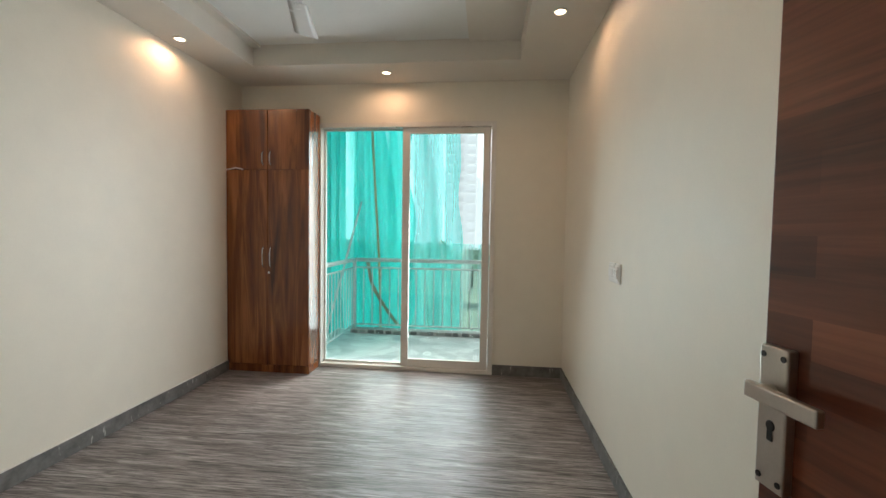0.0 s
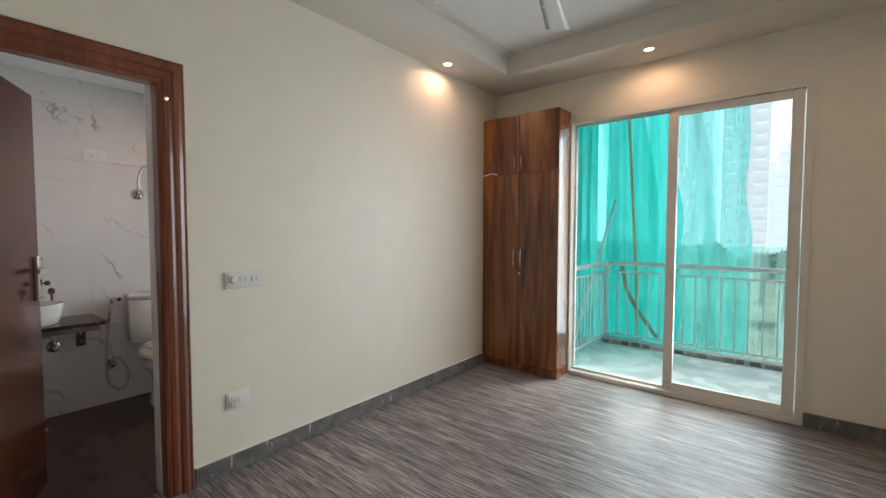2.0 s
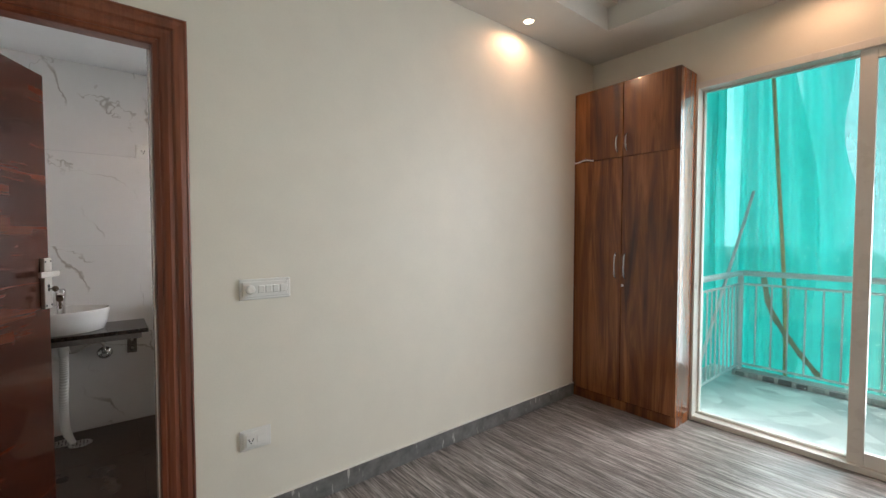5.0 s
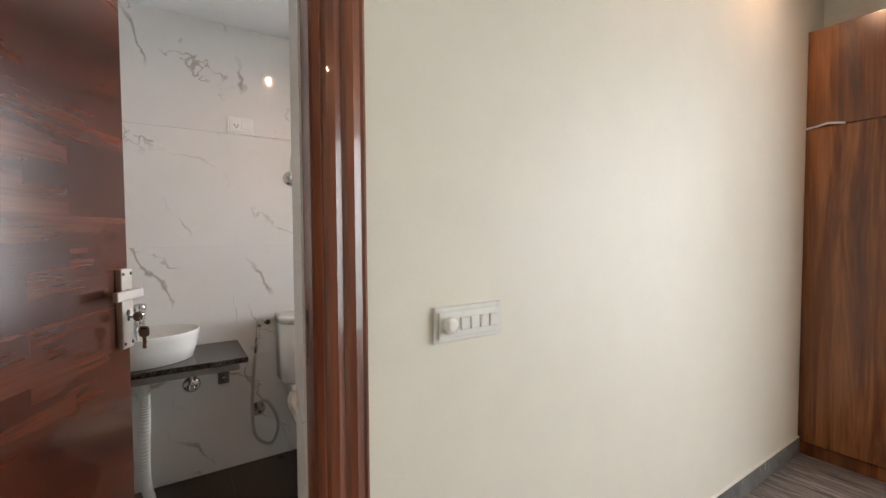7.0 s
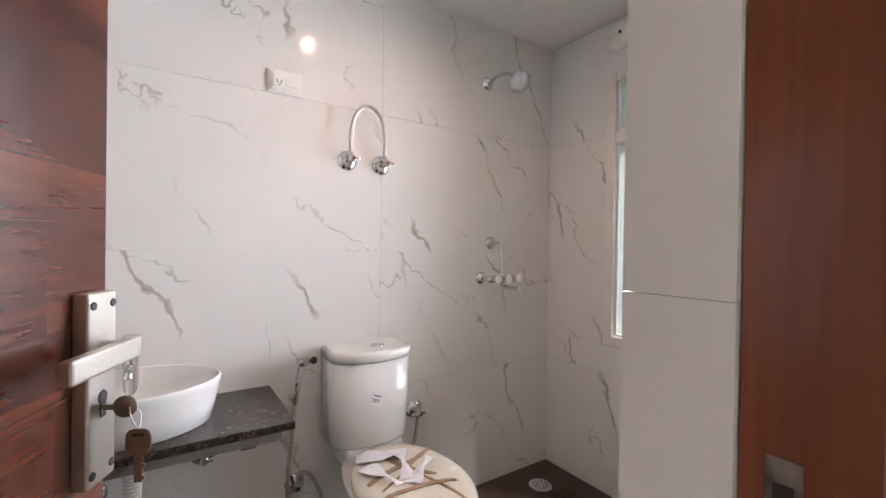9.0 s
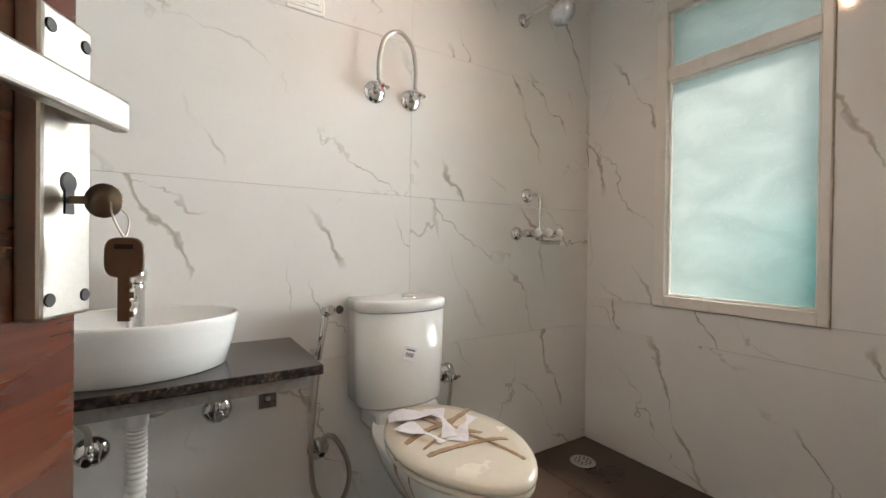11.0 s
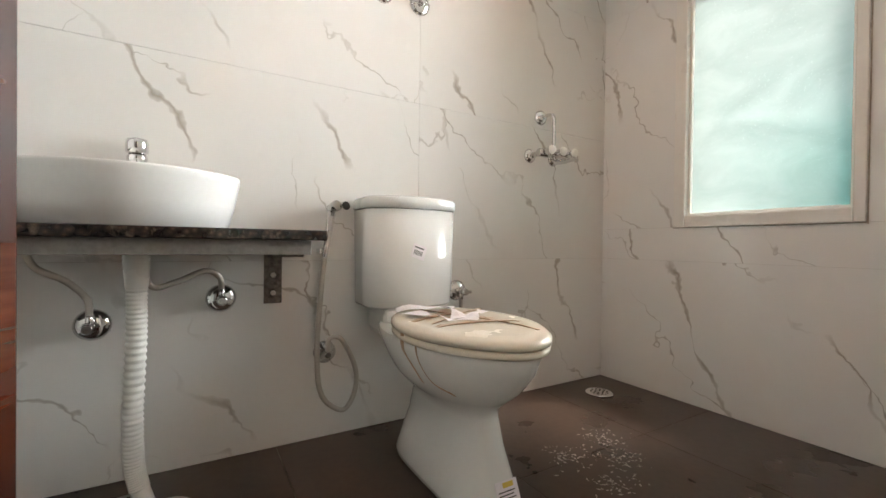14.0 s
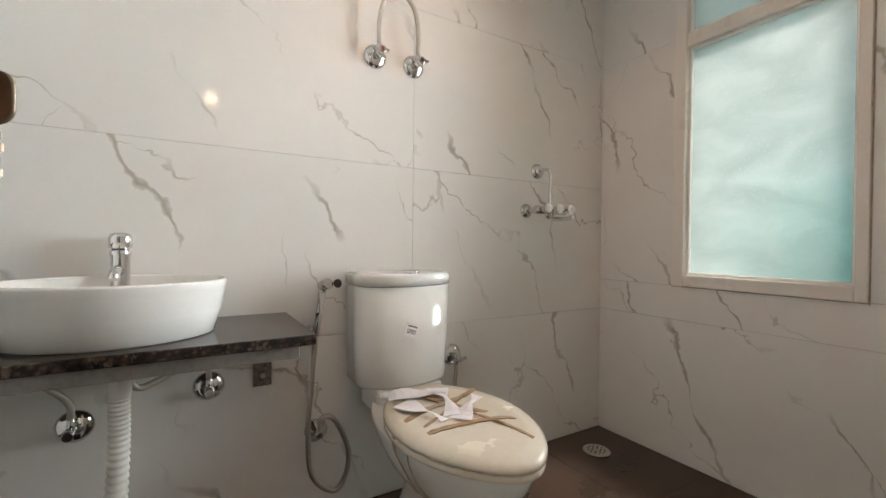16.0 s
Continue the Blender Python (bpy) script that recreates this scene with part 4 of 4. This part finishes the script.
ZL = 0.4325
tapes = (((-4.02, PY - 0.05, ZL), (-3.90, PY - 0.02, ZL + 0.002), (-3.80, PY + 0.03, ZL + 0.001), (-3.70, PY + 0.12, ZL - 0.006)), 0.020, (0.3, -1, 0)), \
        (((-3.78, PY - 0.176, 0.410), (-3.80, PY - 0.15, ZL - 0.002), (-3.84, PY - 0.05, ZL + 0.001), (-3.86, PY + 0.05, ZL + 0.002), (-3.92, PY + 0.16, ZL - 0.004)), 0.022, (1, 0, 0)), \
        (((-3.72, PY - 0.165, 0.408), (-3.74, PY - 0.13, ZL - 0.003), (-3.80, PY - 0.02, ZL + 0.001), (-3.88, PY + 0.09, ZL + 0.001)), 0.010, (1, 0, 0)), \
        (((-3.70, PY - 0.150, ZL - 0.004), (-3.705, PY - 0.10, ZL), (-3.70, PY, ZL + 0.001), (-3.685, PY + 0.09, ZL), (-3.665, PY + 0.135, ZL - 0.004)), 0.019, (1, 0, 0)), \
        (((-3.86, PY - 0.01, ZL + 0.001), (-3.74, PY + 0.04, ZL + 0.001), (-3.62, PY + 0.075, ZL), (-3.555, PY + 0.085, ZL - 0.003)), 0.011, (0.3, -1, 0))
tp = thing("packing_tape", (-3.85, PY, ZL), "brown packing tape strapped over the toilet lid", "tape")
for pts, w, s in tapes:
    part("band", strip(B(), [(x, y, z * LIFT) for x, y, z in pts], w, s), TAPE, tp)
part("hanging_end", strip(B(), [(x, y, z * LIFT) for x, y, z in [(-3.79, PY - 0.192, 0.413), (-3.785, PY - 0.192, 0.37), (-3.76, PY - 0.178, 0.335), (-3.72, PY - 0.165, 0.30)]], 0.018, (1, 0, -0.2)), TAPE, tp)
part("hanging_end", strip(B(), [(x, y, z * LIFT) for x, y, z in [(-3.725, PY - 0.184, 0.411), (-3.715, PY - 0.183, 0.36), (-3.68, PY - 0.160, 0.31), (-3.63, PY - 0.12, 0.285)]], 0.007, (1, 0, -0.3)), TAPE, tp)
pp = thing("paper_scrap", (-3.88, PY, ZL), "torn white protective paper lying on the toilet lid", "paper")
for k, (x, y, w, ln, a, lift) in enumerate(((-3.94, 1.36, 0.050, 0.19, 70, 0.010), (-3.82, 1.31, 0.046, 0.17, 20, 0.007), (-3.86, 1.41, 0.050, 0.21, -15, 0.012), (-3.79, 1.45, 0.038, 0.19, -50, 0.006))):
    bm = B()
    m = pose(x, y, ZL * LIFT + 0.001, 0, 0, a)
    loops = []
    for i in range(9):
        u = i / 8
        ww = w * (0.5 + 0.35 * math.sin(u * 5 + k))
        zz = lift * math.sin(u * math.pi) + 0.004 * math.sin(u * 9 + k)
        zz = max(zz, 0.0005)
        loops.append([m @ Vector((ln * (u - 0.5), s * ww, zz + abs(s) * 0.003 * math.sin(3 * u + k + s) + h)) for s, h in ((-1, 0.0008), (0, 0.0016), (1, 0.0008), (0, 0.0006))])
    rings(bm, loops)
    for f in bm.faces:
        f.smooth = False
    part("scrap", bm, PAPER, pp)
lb = thing("foot_label", (-3.58, PY, 0.06), "yellow and white paper label on the toilet foot", "label")
lm = Matrix.Translation((-3.5800, PY + 0.012, 0.057)) @ pose(0, 0, 0, 0, -24, 0)
bm = B()
for v in box(bm, -0.001, 0.0012, -0.035, 0.035, -0.032, 0.032).verts:
    v.co = lm @ v.co
part("paper", bm, PAPER, lb)
bm = B()
for v in box(bm, 0.0012, 0.0016, -0.012, 0.022, 0.016, 0.028).verts:
    v.co = lm @ v.co
part("yellow_band", bm, YELLOW, lb)
for i in range(5):
    bm = B()
    for v in box(bm, 0.0012, 0.0016, -0.028, 0.024 - 0.006 * (i % 2), -0.026 + 0.008 * i, -0.023 + 0.008 * i).verts:
        v.co = lm @ v.co
    part("print_bar", bm, INK, lb)

# ---- shower ----
mx = thing("wall_mixer", (WF, 2.15, 1.12), "chrome wall mixer with white-capped knobs", "mixer tap")
part("flange", turned(B(), [(0.034, 0), (0.033, 0.006), (0.022, 0.018), (0.014, 0.022)], along((WF, 2.081, 1.119), (WF + 1, 2.081, 1.119))), CHROME, mx)
part("flange", turned(B(), [(0.034, 0), (0.033, 0.006), (0.022, 0.018), (0.014, 0.022)], along((WF, 2.231, 1.119), (WF + 1, 2.231, 1.119))), CHROME, mx)
part("flange", turned(B(), [(0.036, 0), (0.035, 0.006), (0.022, 0.020), (0.014, 0.026)], along((WF, 2.146, 1.309), (WF + 1, 2.146, 1.309))), CHROME, mx)
part("leg", rod(B(), (WF + 0.015, 2.081, 1.119), (WF + 0.075, 2.081, 1.119), 0.013), CHROME, mx)
part("leg", rod(B(), (WF + 0.015, 2.231, 1.119), (WF + 0.075, 2.231, 1.119), 0.013), CHROME, mx)
part("body", rod(B(), (WF + 0.080, 2.060, 1.119), (WF + 0.080, 2.252, 1.119), 0.019), CHROME, mx)
part("riser", hose(B(), [(WF + 0.02, 2.146, 1.309), (WF + 0.060, 2.150, 1.309), (WF + 0.080, 2.155, 1.290), (WF + 0.080, 2.156, 1.20), (WF + 0.080, 2.156, 1.13)], 0.008), CHROME, mx)
part("spout", hose(B(), [(WF + 0.085, 2.156, 1.105), (WF + 0.10, 2.156, 1.082), (WF + 0.15, 2.158, 1.078), (WF + 0.20, 2.160, 1.080), (WF + 0.215, 2.160, 1.070)], 0.011), CHROME, mx)
for y in (2.085, 2.156, 2.228):
    k = part("knob", rod(B(), (WF + 0.094, y, 1.122), (WF + 0.140, y, 1.124), 0.013, 0.016), CHROME, mx)
    part("cap", turned(B(), [(0.018, 0), (0.020, 0.004), (0.016, 0.012), (0.006, 0.015)], along((WF + 0.138, y, 1.124), (WF + 1.138, y, 1.13))), WHITE, mx, "white wrapped knob cap")
sh = thing("shower_head", (WF, 2.108, 2.17), "chrome wall shower head in clear wrapping", "shower")
part("flange", turned(B(), [(0.034, 0), (0.033, 0.006), (0.020, 0.018), (0.012, 0.022)], along((WF, 2.108, 2.165), (WF + 1, 2.108, 2.165))), CHROME, sh)
part("arm", hose(B(), [(WF + 0.01, 2.108, 2.165), (WF + 0.08, 2.115, 2.185), (WF + 0.16, 2.125, 2.175), (WF + 0.20, 2.135, 2.14)], 0.011), CHROME, sh)
part("rose", turned(B(), [(0.012, 0), (0.020, 0.012), (0.045, 0.030), (0.045, 0.040), (0.02, 0.042)], along((WF + 0.20, 2.135, 2.142), (WF + 0.27, 2.15, 2.05))), CHROME, sh)
bm = turned(B(), [(0.018, -0.01), (0.038, 0.004), (0.056, 0.026), (0.058, 0.05), (0.030, 0.075), (0.012, 0.085)], along((WF + 0.20, 2.135, 2.142), (WF + 0.27, 2.15, 2.05)), 18)
for v in bm.verts:
    v.co += Vector((random.uniform(-1, 1), random.uniform(-1, 1), random.uniform(-1, 1))) * 0.004
part("plastic_wrap", bm, FILM, sh, "crumpled clear plastic wrap")
ex = thing("exhaust_cap", (-3.80, BY1, 2.40), "round white exhaust duct cap on the tiled wall", "vent")
bm = turned(B(), [(0.075, 0), (0.074, 0.010), (0.066, 0.022), (0.02, 0.026)], along((-3.80, BY1 - 0.010, 2.385), (-3.80, BY1 - 1, 2.385)))
part("cap", bm, WHITE, ex)
part("knob", turned(B(), [(0.008, 0), (0.008, 0.006), (0.003, 0.008)], along((-3.785, BY1 - 0.036, 2.392), (-3.785, BY1 - 1, 2.392)), 10), DARK, ex)

# dried cement marks on the bathroom floor
bm = B()
for i in range(280):
    cx, cy = random.choice(((-3.72, 1.80), (-3.62, 1.93), (-3.55, 1.78), (-3.75, 2.0)))
    x, y, s, a = random.gauss(cx, 0.035), random.gauss(cy, 0.045), random.uniform(0.002, 0.007), random.uniform(0, 3.1)
    vs = [bm.verts.new((x + s * math.cos(a + q) * w, y + s * math.sin(a + q) * w, -0.0005)) for q, w in ((0, 1.4), (1.6, 0.6), (3.14, 1.3), (4.6, 0.5))]
    bm.faces.new(vs)
me = mesh_of("cement_marks", bm, DUST)
tagged(new("cement_marks", me), "scattered dried white cement flecks on the floor", "marks", kind="stuff")

# ---- balcony and outside ----
structure("floor_balcony", box(B(), -2.15, 1.6, NY + 0.14, 5.75, -0.25, -0.02), BALCONY, "pale mottled stone balcony floor", "floor")
structure("wall_facade", box(B(), 0.0, 4.0, NY + 0.2, NY + 0.35, -9, 6), GREYCONC, "plain grey outer wall beside the balcony")
kerb = structure("kerb_balcony", box(B(), -1.90, 1.6, 5.52, 5.66, -0.02, 0.035, 0.003), GREYCONC, "low balcony edge kerb faced with crazed stone", "kerb")
for i in range(30):
    x = -1.88 + i * 0.115 + random.uniform(-0.015, 0.015)
    bm = box(B(), x, x + random.uniform(0.07, 0.108), 5.508, 5.521, -0.016, random.uniform(0.018, 0.033), 0.003)
    part("stone", bm, plain("kerb_stone", random.choice(((0.10, 0.11, 0.11), (0.30, 0.31, 0.30), (0.18, 0.19, 0.19))), 0.6, vary=0.15), kerb)
RY, RX = 5.60, -1.86


def railing(name, p, q, count, label):
    ob = thing(name, (*p, 0), label, "railing")
    P, Q = Vector((*p, 0)), Vector((*q, 0))
    part("top_rail", rod(B(), P + Vector((0, 0, 0.965)), Q + Vector((0, 0, 0.965)), 0.026), RAILPAINT, ob)
    part("mid_rail", rod(B(), P + Vector((0, 0, 0.86)), Q + Vector((0, 0, 0.86)), 0.011, seg=8), RAILPAINT, ob)
    part("bottom_rail", rod(B(), P + Vector((0, 0, 0.085)), Q + Vector((0, 0, 0.085)), 0.011, seg=8), RAILPAINT, ob)
    me = mesh_of("baluster", rod(B(), (0, 0, 0.085), (0, 0, 0.86), 0.007, seg=8), RAILPAINT)
    for i in range(1, count):
        b = new("baluster", me)
        b.parent = ob
        b.location = (Q - P) * (i / count)
    for end in (P, Q):
        part("post", rod(B(), end + Vector((0, 0, -0.02)), end + Vector((0, 0, 0.96)), 0.019, seg=10), RAILPAINT, ob)


railing("railing", (RX, RY), (1.5, RY), 28, "pale painted steel balcony railing along the front")
railing("railing", (RX, NY + 0.25), (RX, RY - 0.045), 12, "pale painted steel balcony railing along the side")


def net_sheet(x0, x1, z0, z1, y_of, ragged, nx=90, nz=50):
    bm = B()
    rows = []
    for j in range(nz + 1):
        z = z0 + (z1 - z0) * j / nz
        row = []
        for i in range(nx + 1):
            u = i / nx
            x = x0 + (x1 + ragged(z) - x0) * u
            row.append(bm.verts.new((x, y_of(x, z, u), z)))
        rows.append(row)
    for a, b in zip(rows, rows[1:]):
        for i in range(nx):
            bm.faces.new((a[i], a[i + 1], b[i + 1], b[i])).smooth = True
    return bm


def folds(x, z, u):
    k = noise.noise(Vector((x * 1.3, z * 0.35, 2.0)))
    return 0.14 * math.sin(9 * x + 2.2 * k + 0.5 * z) * (0.5 + 0.5 * k) + 0.07 * math.sin(23 * x + 1.3 * z + 4 * k) + 0.16 * k


front_net = thing("scaffold_net", (-1.5, 5.9, 0), "translucent green scaffold netting hung beyond the railing", "netting")
part("front_sheet", net_sheet(-2.45, -1.15, -0.5, 4.6, lambda x, z, u: 6.05 + 0.6 * folds(x * 0.8, z, u), lambda z: 0.05 * math.sin(1.7 * z) + 0.03 * math.sin(5 * z)), NET, front_net)
part("draped_sheet", net_sheet(-1.95, -1.42, -0.1, 3.6, lambda x, z, u: 5.83 + 0.4 * folds(2 * x, z, u), lambda z: 0.24 * math.sin(0.9 * z + 0.4) - 0.16), NET, front_net, "bunched fold of green netting")
part("loose_sheet", net_sheet(-1.55, -0.47, -0.8, 4.6, lambda x, z, u: 6.22 + 0.5 * folds(x * 0.7, z, u), lambda z: 0.03 * math.sin(2.1 * z) + 0.02 * math.sin(6 * z)), NETMID, front_net, "single layer of green netting")
part("lower_sheet", net_sheet(-1.2, 2.6, -1.2, 1.18, lambda x, z, u: 6.38 + 0.4 * folds(x, z, u), lambda z: 0.0, 60, 24), NETTHIN, front_net, "thin pale green netting")
side_net = thing("scaffold_net", (-2.3, 5, 0), "translucent green scaffold netting beside the balcony", "netting")
bm = net_sheet(4.3, 6.1, -0.5, 4.6, lambda x, z, u: folds(x * 1.3, z, u), lambda z: 0)
for v in bm.verts:
    v.co = (-2.25 + v.co.y, v.co.x, v.co.z)
part("side_sheet", bm, NET, side_net)
win_net = thing("scaffold_net", (-3.4, 3.0, 0), "green scaffold netting outside the bathroom window", "netting")
part("hung_sheet", net_sheet(-3.60, -2.75, -0.3, 1.25, lambda x, z, u: 2.98 + 0.3 * folds(x, z, u), lambda z: 0.0, 40, 30), NET, win_net)
pole = thing("bamboo_pole", (-1.62, 5.78, -0.02), "slender yellowish bamboo scaffold pole", "pole")
part("cane", hose(B(), [(-1.53, 5.74, -0.25), (-1.56, 5.75, 0.8), (-1.64, 5.77, 2.0), (-1.73, 5.79, 3.4)], 0.016, 10), BAMBOO, pole)
sp = thing("strap", (-1.45, 5.7, 0.5), "sagging dirty strap tied to the railing", "strap")
part("band", strip(B(), [(-1.70, 5.66, 0.93), (-1.64, 5.68, 0.62), (-1.48, 5.70, 0.33), (-1.27, 5.70, 0.05)], 0.045, (1, 0.2, 0.3), 0.003), STRAP, sp)
br = thing("bamboo_brace", (-1.9, 5.2, 0), "slanting pale bamboo brace across the side railing", "pole")
part("cane", rod(B(), (-1.92, 4.62, 0.05), (-1.80, 5.68, 1.75), 0.013), RAILPAINT, br)

GROUNDM = plain("pale_dry_ground", (0.55, 0.60, 0.45), 0.95, vary=0.4, scale=0.05, fine=0.6)
structure("ground", box(B(), -900, 900, 6.5, 1800, -9.4, -9.0), GROUNDM, "pale dusty ground with grass far below", "ground")
LEAF = plain("haze_glow_foliage", (0.20, 0.34, 0.20), 0.9, vary=0.3, scale=0.6, fine=5)
# a faint pale glow in the leaf colour stands for the haze
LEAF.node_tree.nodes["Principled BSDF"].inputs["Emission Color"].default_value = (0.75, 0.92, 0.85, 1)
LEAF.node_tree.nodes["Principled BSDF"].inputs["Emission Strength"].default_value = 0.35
BARK = plain("bark", (0.10, 0.075, 0.05), 0.9)


def tree(x, y, h, r, seed):
    rnd = random.Random(seed)
    ob = thing("tree", (x, y, -9), "hazy green leafy tree beyond the balcony", "tree", "trees below the balcony")
    bm = rod(B(), (x, y, -9), (x + 0.2, y, -9 + h * 0.6), 0.22, 0.10, 8)
    for k in range(5):
        a = k * 1.26
        rod(bm, (x + 0.1, y, -9 + h * 0.42), (x + r * 0.6 * math.cos(a), y + r * 0.6 * math.sin(a), -9 + h * 0.75), 0.08, 0.03, 6)
    part("trunk", bm, BARK, ob)
    verts, faces = [], []
    for k in range(1500):
        a, b, q = rnd.uniform(0, 6.28), math.acos(rnd.uniform(-0.5, 1)), rnd.uniform(0.55, 1) * (0.75 + 0.35 * noise.noise(Vector((x, k % 13, seed))))
        c = Vector((x + r * q * math.sin(b) * math.cos(a), y + r * q * math.sin(b) * math.sin(a), -9 + h * 0.68 + h * 0.34 * q * math.cos(b)))
        d1 = Vector((rnd.gauss(0, 1), rnd.gauss(0, 1), rnd.gauss(0, 1))).normalized() * rnd.uniform(0.12, 0.3)
        d2 = d1.orthogonal() * 0.7
        i = len(verts)
        verts += [c - d1, c + d2, c + d1, c - d2]
        faces.append((i, i + 1, i + 2, i + 3))
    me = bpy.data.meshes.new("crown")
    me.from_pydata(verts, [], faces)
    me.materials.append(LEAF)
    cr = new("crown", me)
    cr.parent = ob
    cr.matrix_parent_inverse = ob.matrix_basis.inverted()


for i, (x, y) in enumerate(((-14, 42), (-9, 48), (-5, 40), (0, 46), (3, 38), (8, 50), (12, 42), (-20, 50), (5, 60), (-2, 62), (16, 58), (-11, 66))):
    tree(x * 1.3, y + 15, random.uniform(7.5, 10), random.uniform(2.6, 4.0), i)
TOWER = plain("haze_glow_tower_paint", (0.48, 0.55, 0.60), 0.8, vary=0.05, scale=0.1)
TWIN = plain("haze_glow_tower_window", (0.45, 0.50, 0.54), 0.3, vary=0.1)
# distance haze put in as an even pale emission over walls and windows
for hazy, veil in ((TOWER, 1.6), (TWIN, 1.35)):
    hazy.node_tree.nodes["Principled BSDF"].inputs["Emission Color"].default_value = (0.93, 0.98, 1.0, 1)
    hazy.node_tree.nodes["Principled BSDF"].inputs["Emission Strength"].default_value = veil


def tower(x, y, w, d, storeys, label):
    ob = thing("apartment_tower", (x, y, -9), label, "tower", "towers on the skyline")
    h = storeys * 3.1
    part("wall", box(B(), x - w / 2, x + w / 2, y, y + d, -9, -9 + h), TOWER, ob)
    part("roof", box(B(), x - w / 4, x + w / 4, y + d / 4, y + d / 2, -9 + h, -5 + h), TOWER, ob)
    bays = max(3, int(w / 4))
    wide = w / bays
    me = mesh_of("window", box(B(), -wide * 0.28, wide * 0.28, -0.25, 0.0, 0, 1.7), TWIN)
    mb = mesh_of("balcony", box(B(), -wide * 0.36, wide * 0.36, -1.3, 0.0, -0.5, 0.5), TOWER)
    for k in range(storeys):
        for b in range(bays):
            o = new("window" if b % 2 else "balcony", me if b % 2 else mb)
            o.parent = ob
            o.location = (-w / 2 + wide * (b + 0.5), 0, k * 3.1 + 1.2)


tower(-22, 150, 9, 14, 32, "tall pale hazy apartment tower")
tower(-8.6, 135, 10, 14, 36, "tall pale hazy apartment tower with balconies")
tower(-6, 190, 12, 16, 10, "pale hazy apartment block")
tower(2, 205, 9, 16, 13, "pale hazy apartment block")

structure("backdrop", box(B(), -700, 700, 420, 421, -60, 420), glow("hazy_white_sky", (0.95, 0.98, 1.0), 3.2), "plain bright hazy white sky in the distance", "backdrop")

# ---- wall tiles, last ----
def tile_run(parent, axis, at, u_cuts, z_cuts, out, hole=None):
    """Tiles on a wall: axis 0 lies in the plane x = at, axis 1 in y = at; out: the way they stand proud."""
    g = 0.0005
    for u0, u1 in zip(u_cuts, u_cuts[1:]):
        for z0, z1 in zip(z_cuts, z_cuts[1:]):
            if hole and u0 >= hole[0] - 0.001 and u1 <= hole[1] + 0.001 and z0 >= hole[2] - 0.001 and z1 <= hole[3] + 0.001:
                continue
            lo, hi = sorted((at, at + out * 0.010))
            bm = B()
            if axis == 0:
                box(bm, lo, hi, u0 + g, u1 - g, z0 + g, z1 - g, 0.0004)
            else:
                box(bm, u0 + g, u1 - g, lo, hi, z0 + g, z1 - g, 0.0004)
            part("tile", bm, TILE, parent)


ZS = (0.0, 0.632, 1.258, 1.884, 2.478)
tile_run(wall_bw, 0, BX0, (BY0, 0.25, 1.492, BY1), ZS, 1)
tile_run(wall_bn, 1, BY1, (BX0 + 0.010, -3.02, BX1 + 0.01), (0.0, 0.632), -1)
tile_run(wall_bn, 1, BY1, (BX0 + 0.010, BX1 + 0.01), (0.632, WZ0), -1)
tile_run(wall_bn, 1, BY1, (BX0 + 0.010, W0), (WZ0, 1.884, 2.478), -1)
tile_run(wall_bn, 1, BY1, (W1, BX1 + 0.01), (WZ0, 1.884, 2.478), -1)
tile_run(wall_bn, 1, BY1, (W0, W1), (WZ1, 2.478), -1)
tile_run(wall_bs, 1, BY0, (BX0 + 0.010, -3.5, BX1), ZS, 1)
wall_w = bpy.data.objects["wall_west"]
bm = B()
tile_run(wall_w, 0, WX - 0.135, (BY0, 0.24), ZS, -1)
tile_run(wall_w, 0, WX - 0.135, (0.980, BY1), ZS, -1)
part("reveal_tile", box(B(), WX - 0.1455, WX - 0.0685, 0.965, 1.066, 0.0, 1.2572, 0.0002), TILE, wall_w)
part("reveal_tile", box(B(), WX - 0.1455, WX - 0.0685, 0.965, 1.066, 1.2576, 2.17, 0.0004), TILE, wall_w)
for x0, x1 in ((BX0 - 0.10, -3.70), (-3.70, -3.10), (-3.10, WX - 0.105)):
    for y0, y1 in ((BY0, 0.36), (0.36, 0.96), (0.96, 1.56), (1.56, 2.16), (2.16, BY1)):
        part("floor_tile", box(B(), x0 + 0.001, x1 - 0.001, y0 + 0.001, y1 - 0.001, -0.012, -0.002, 0.0006), BATHFLOOR, floor_b)
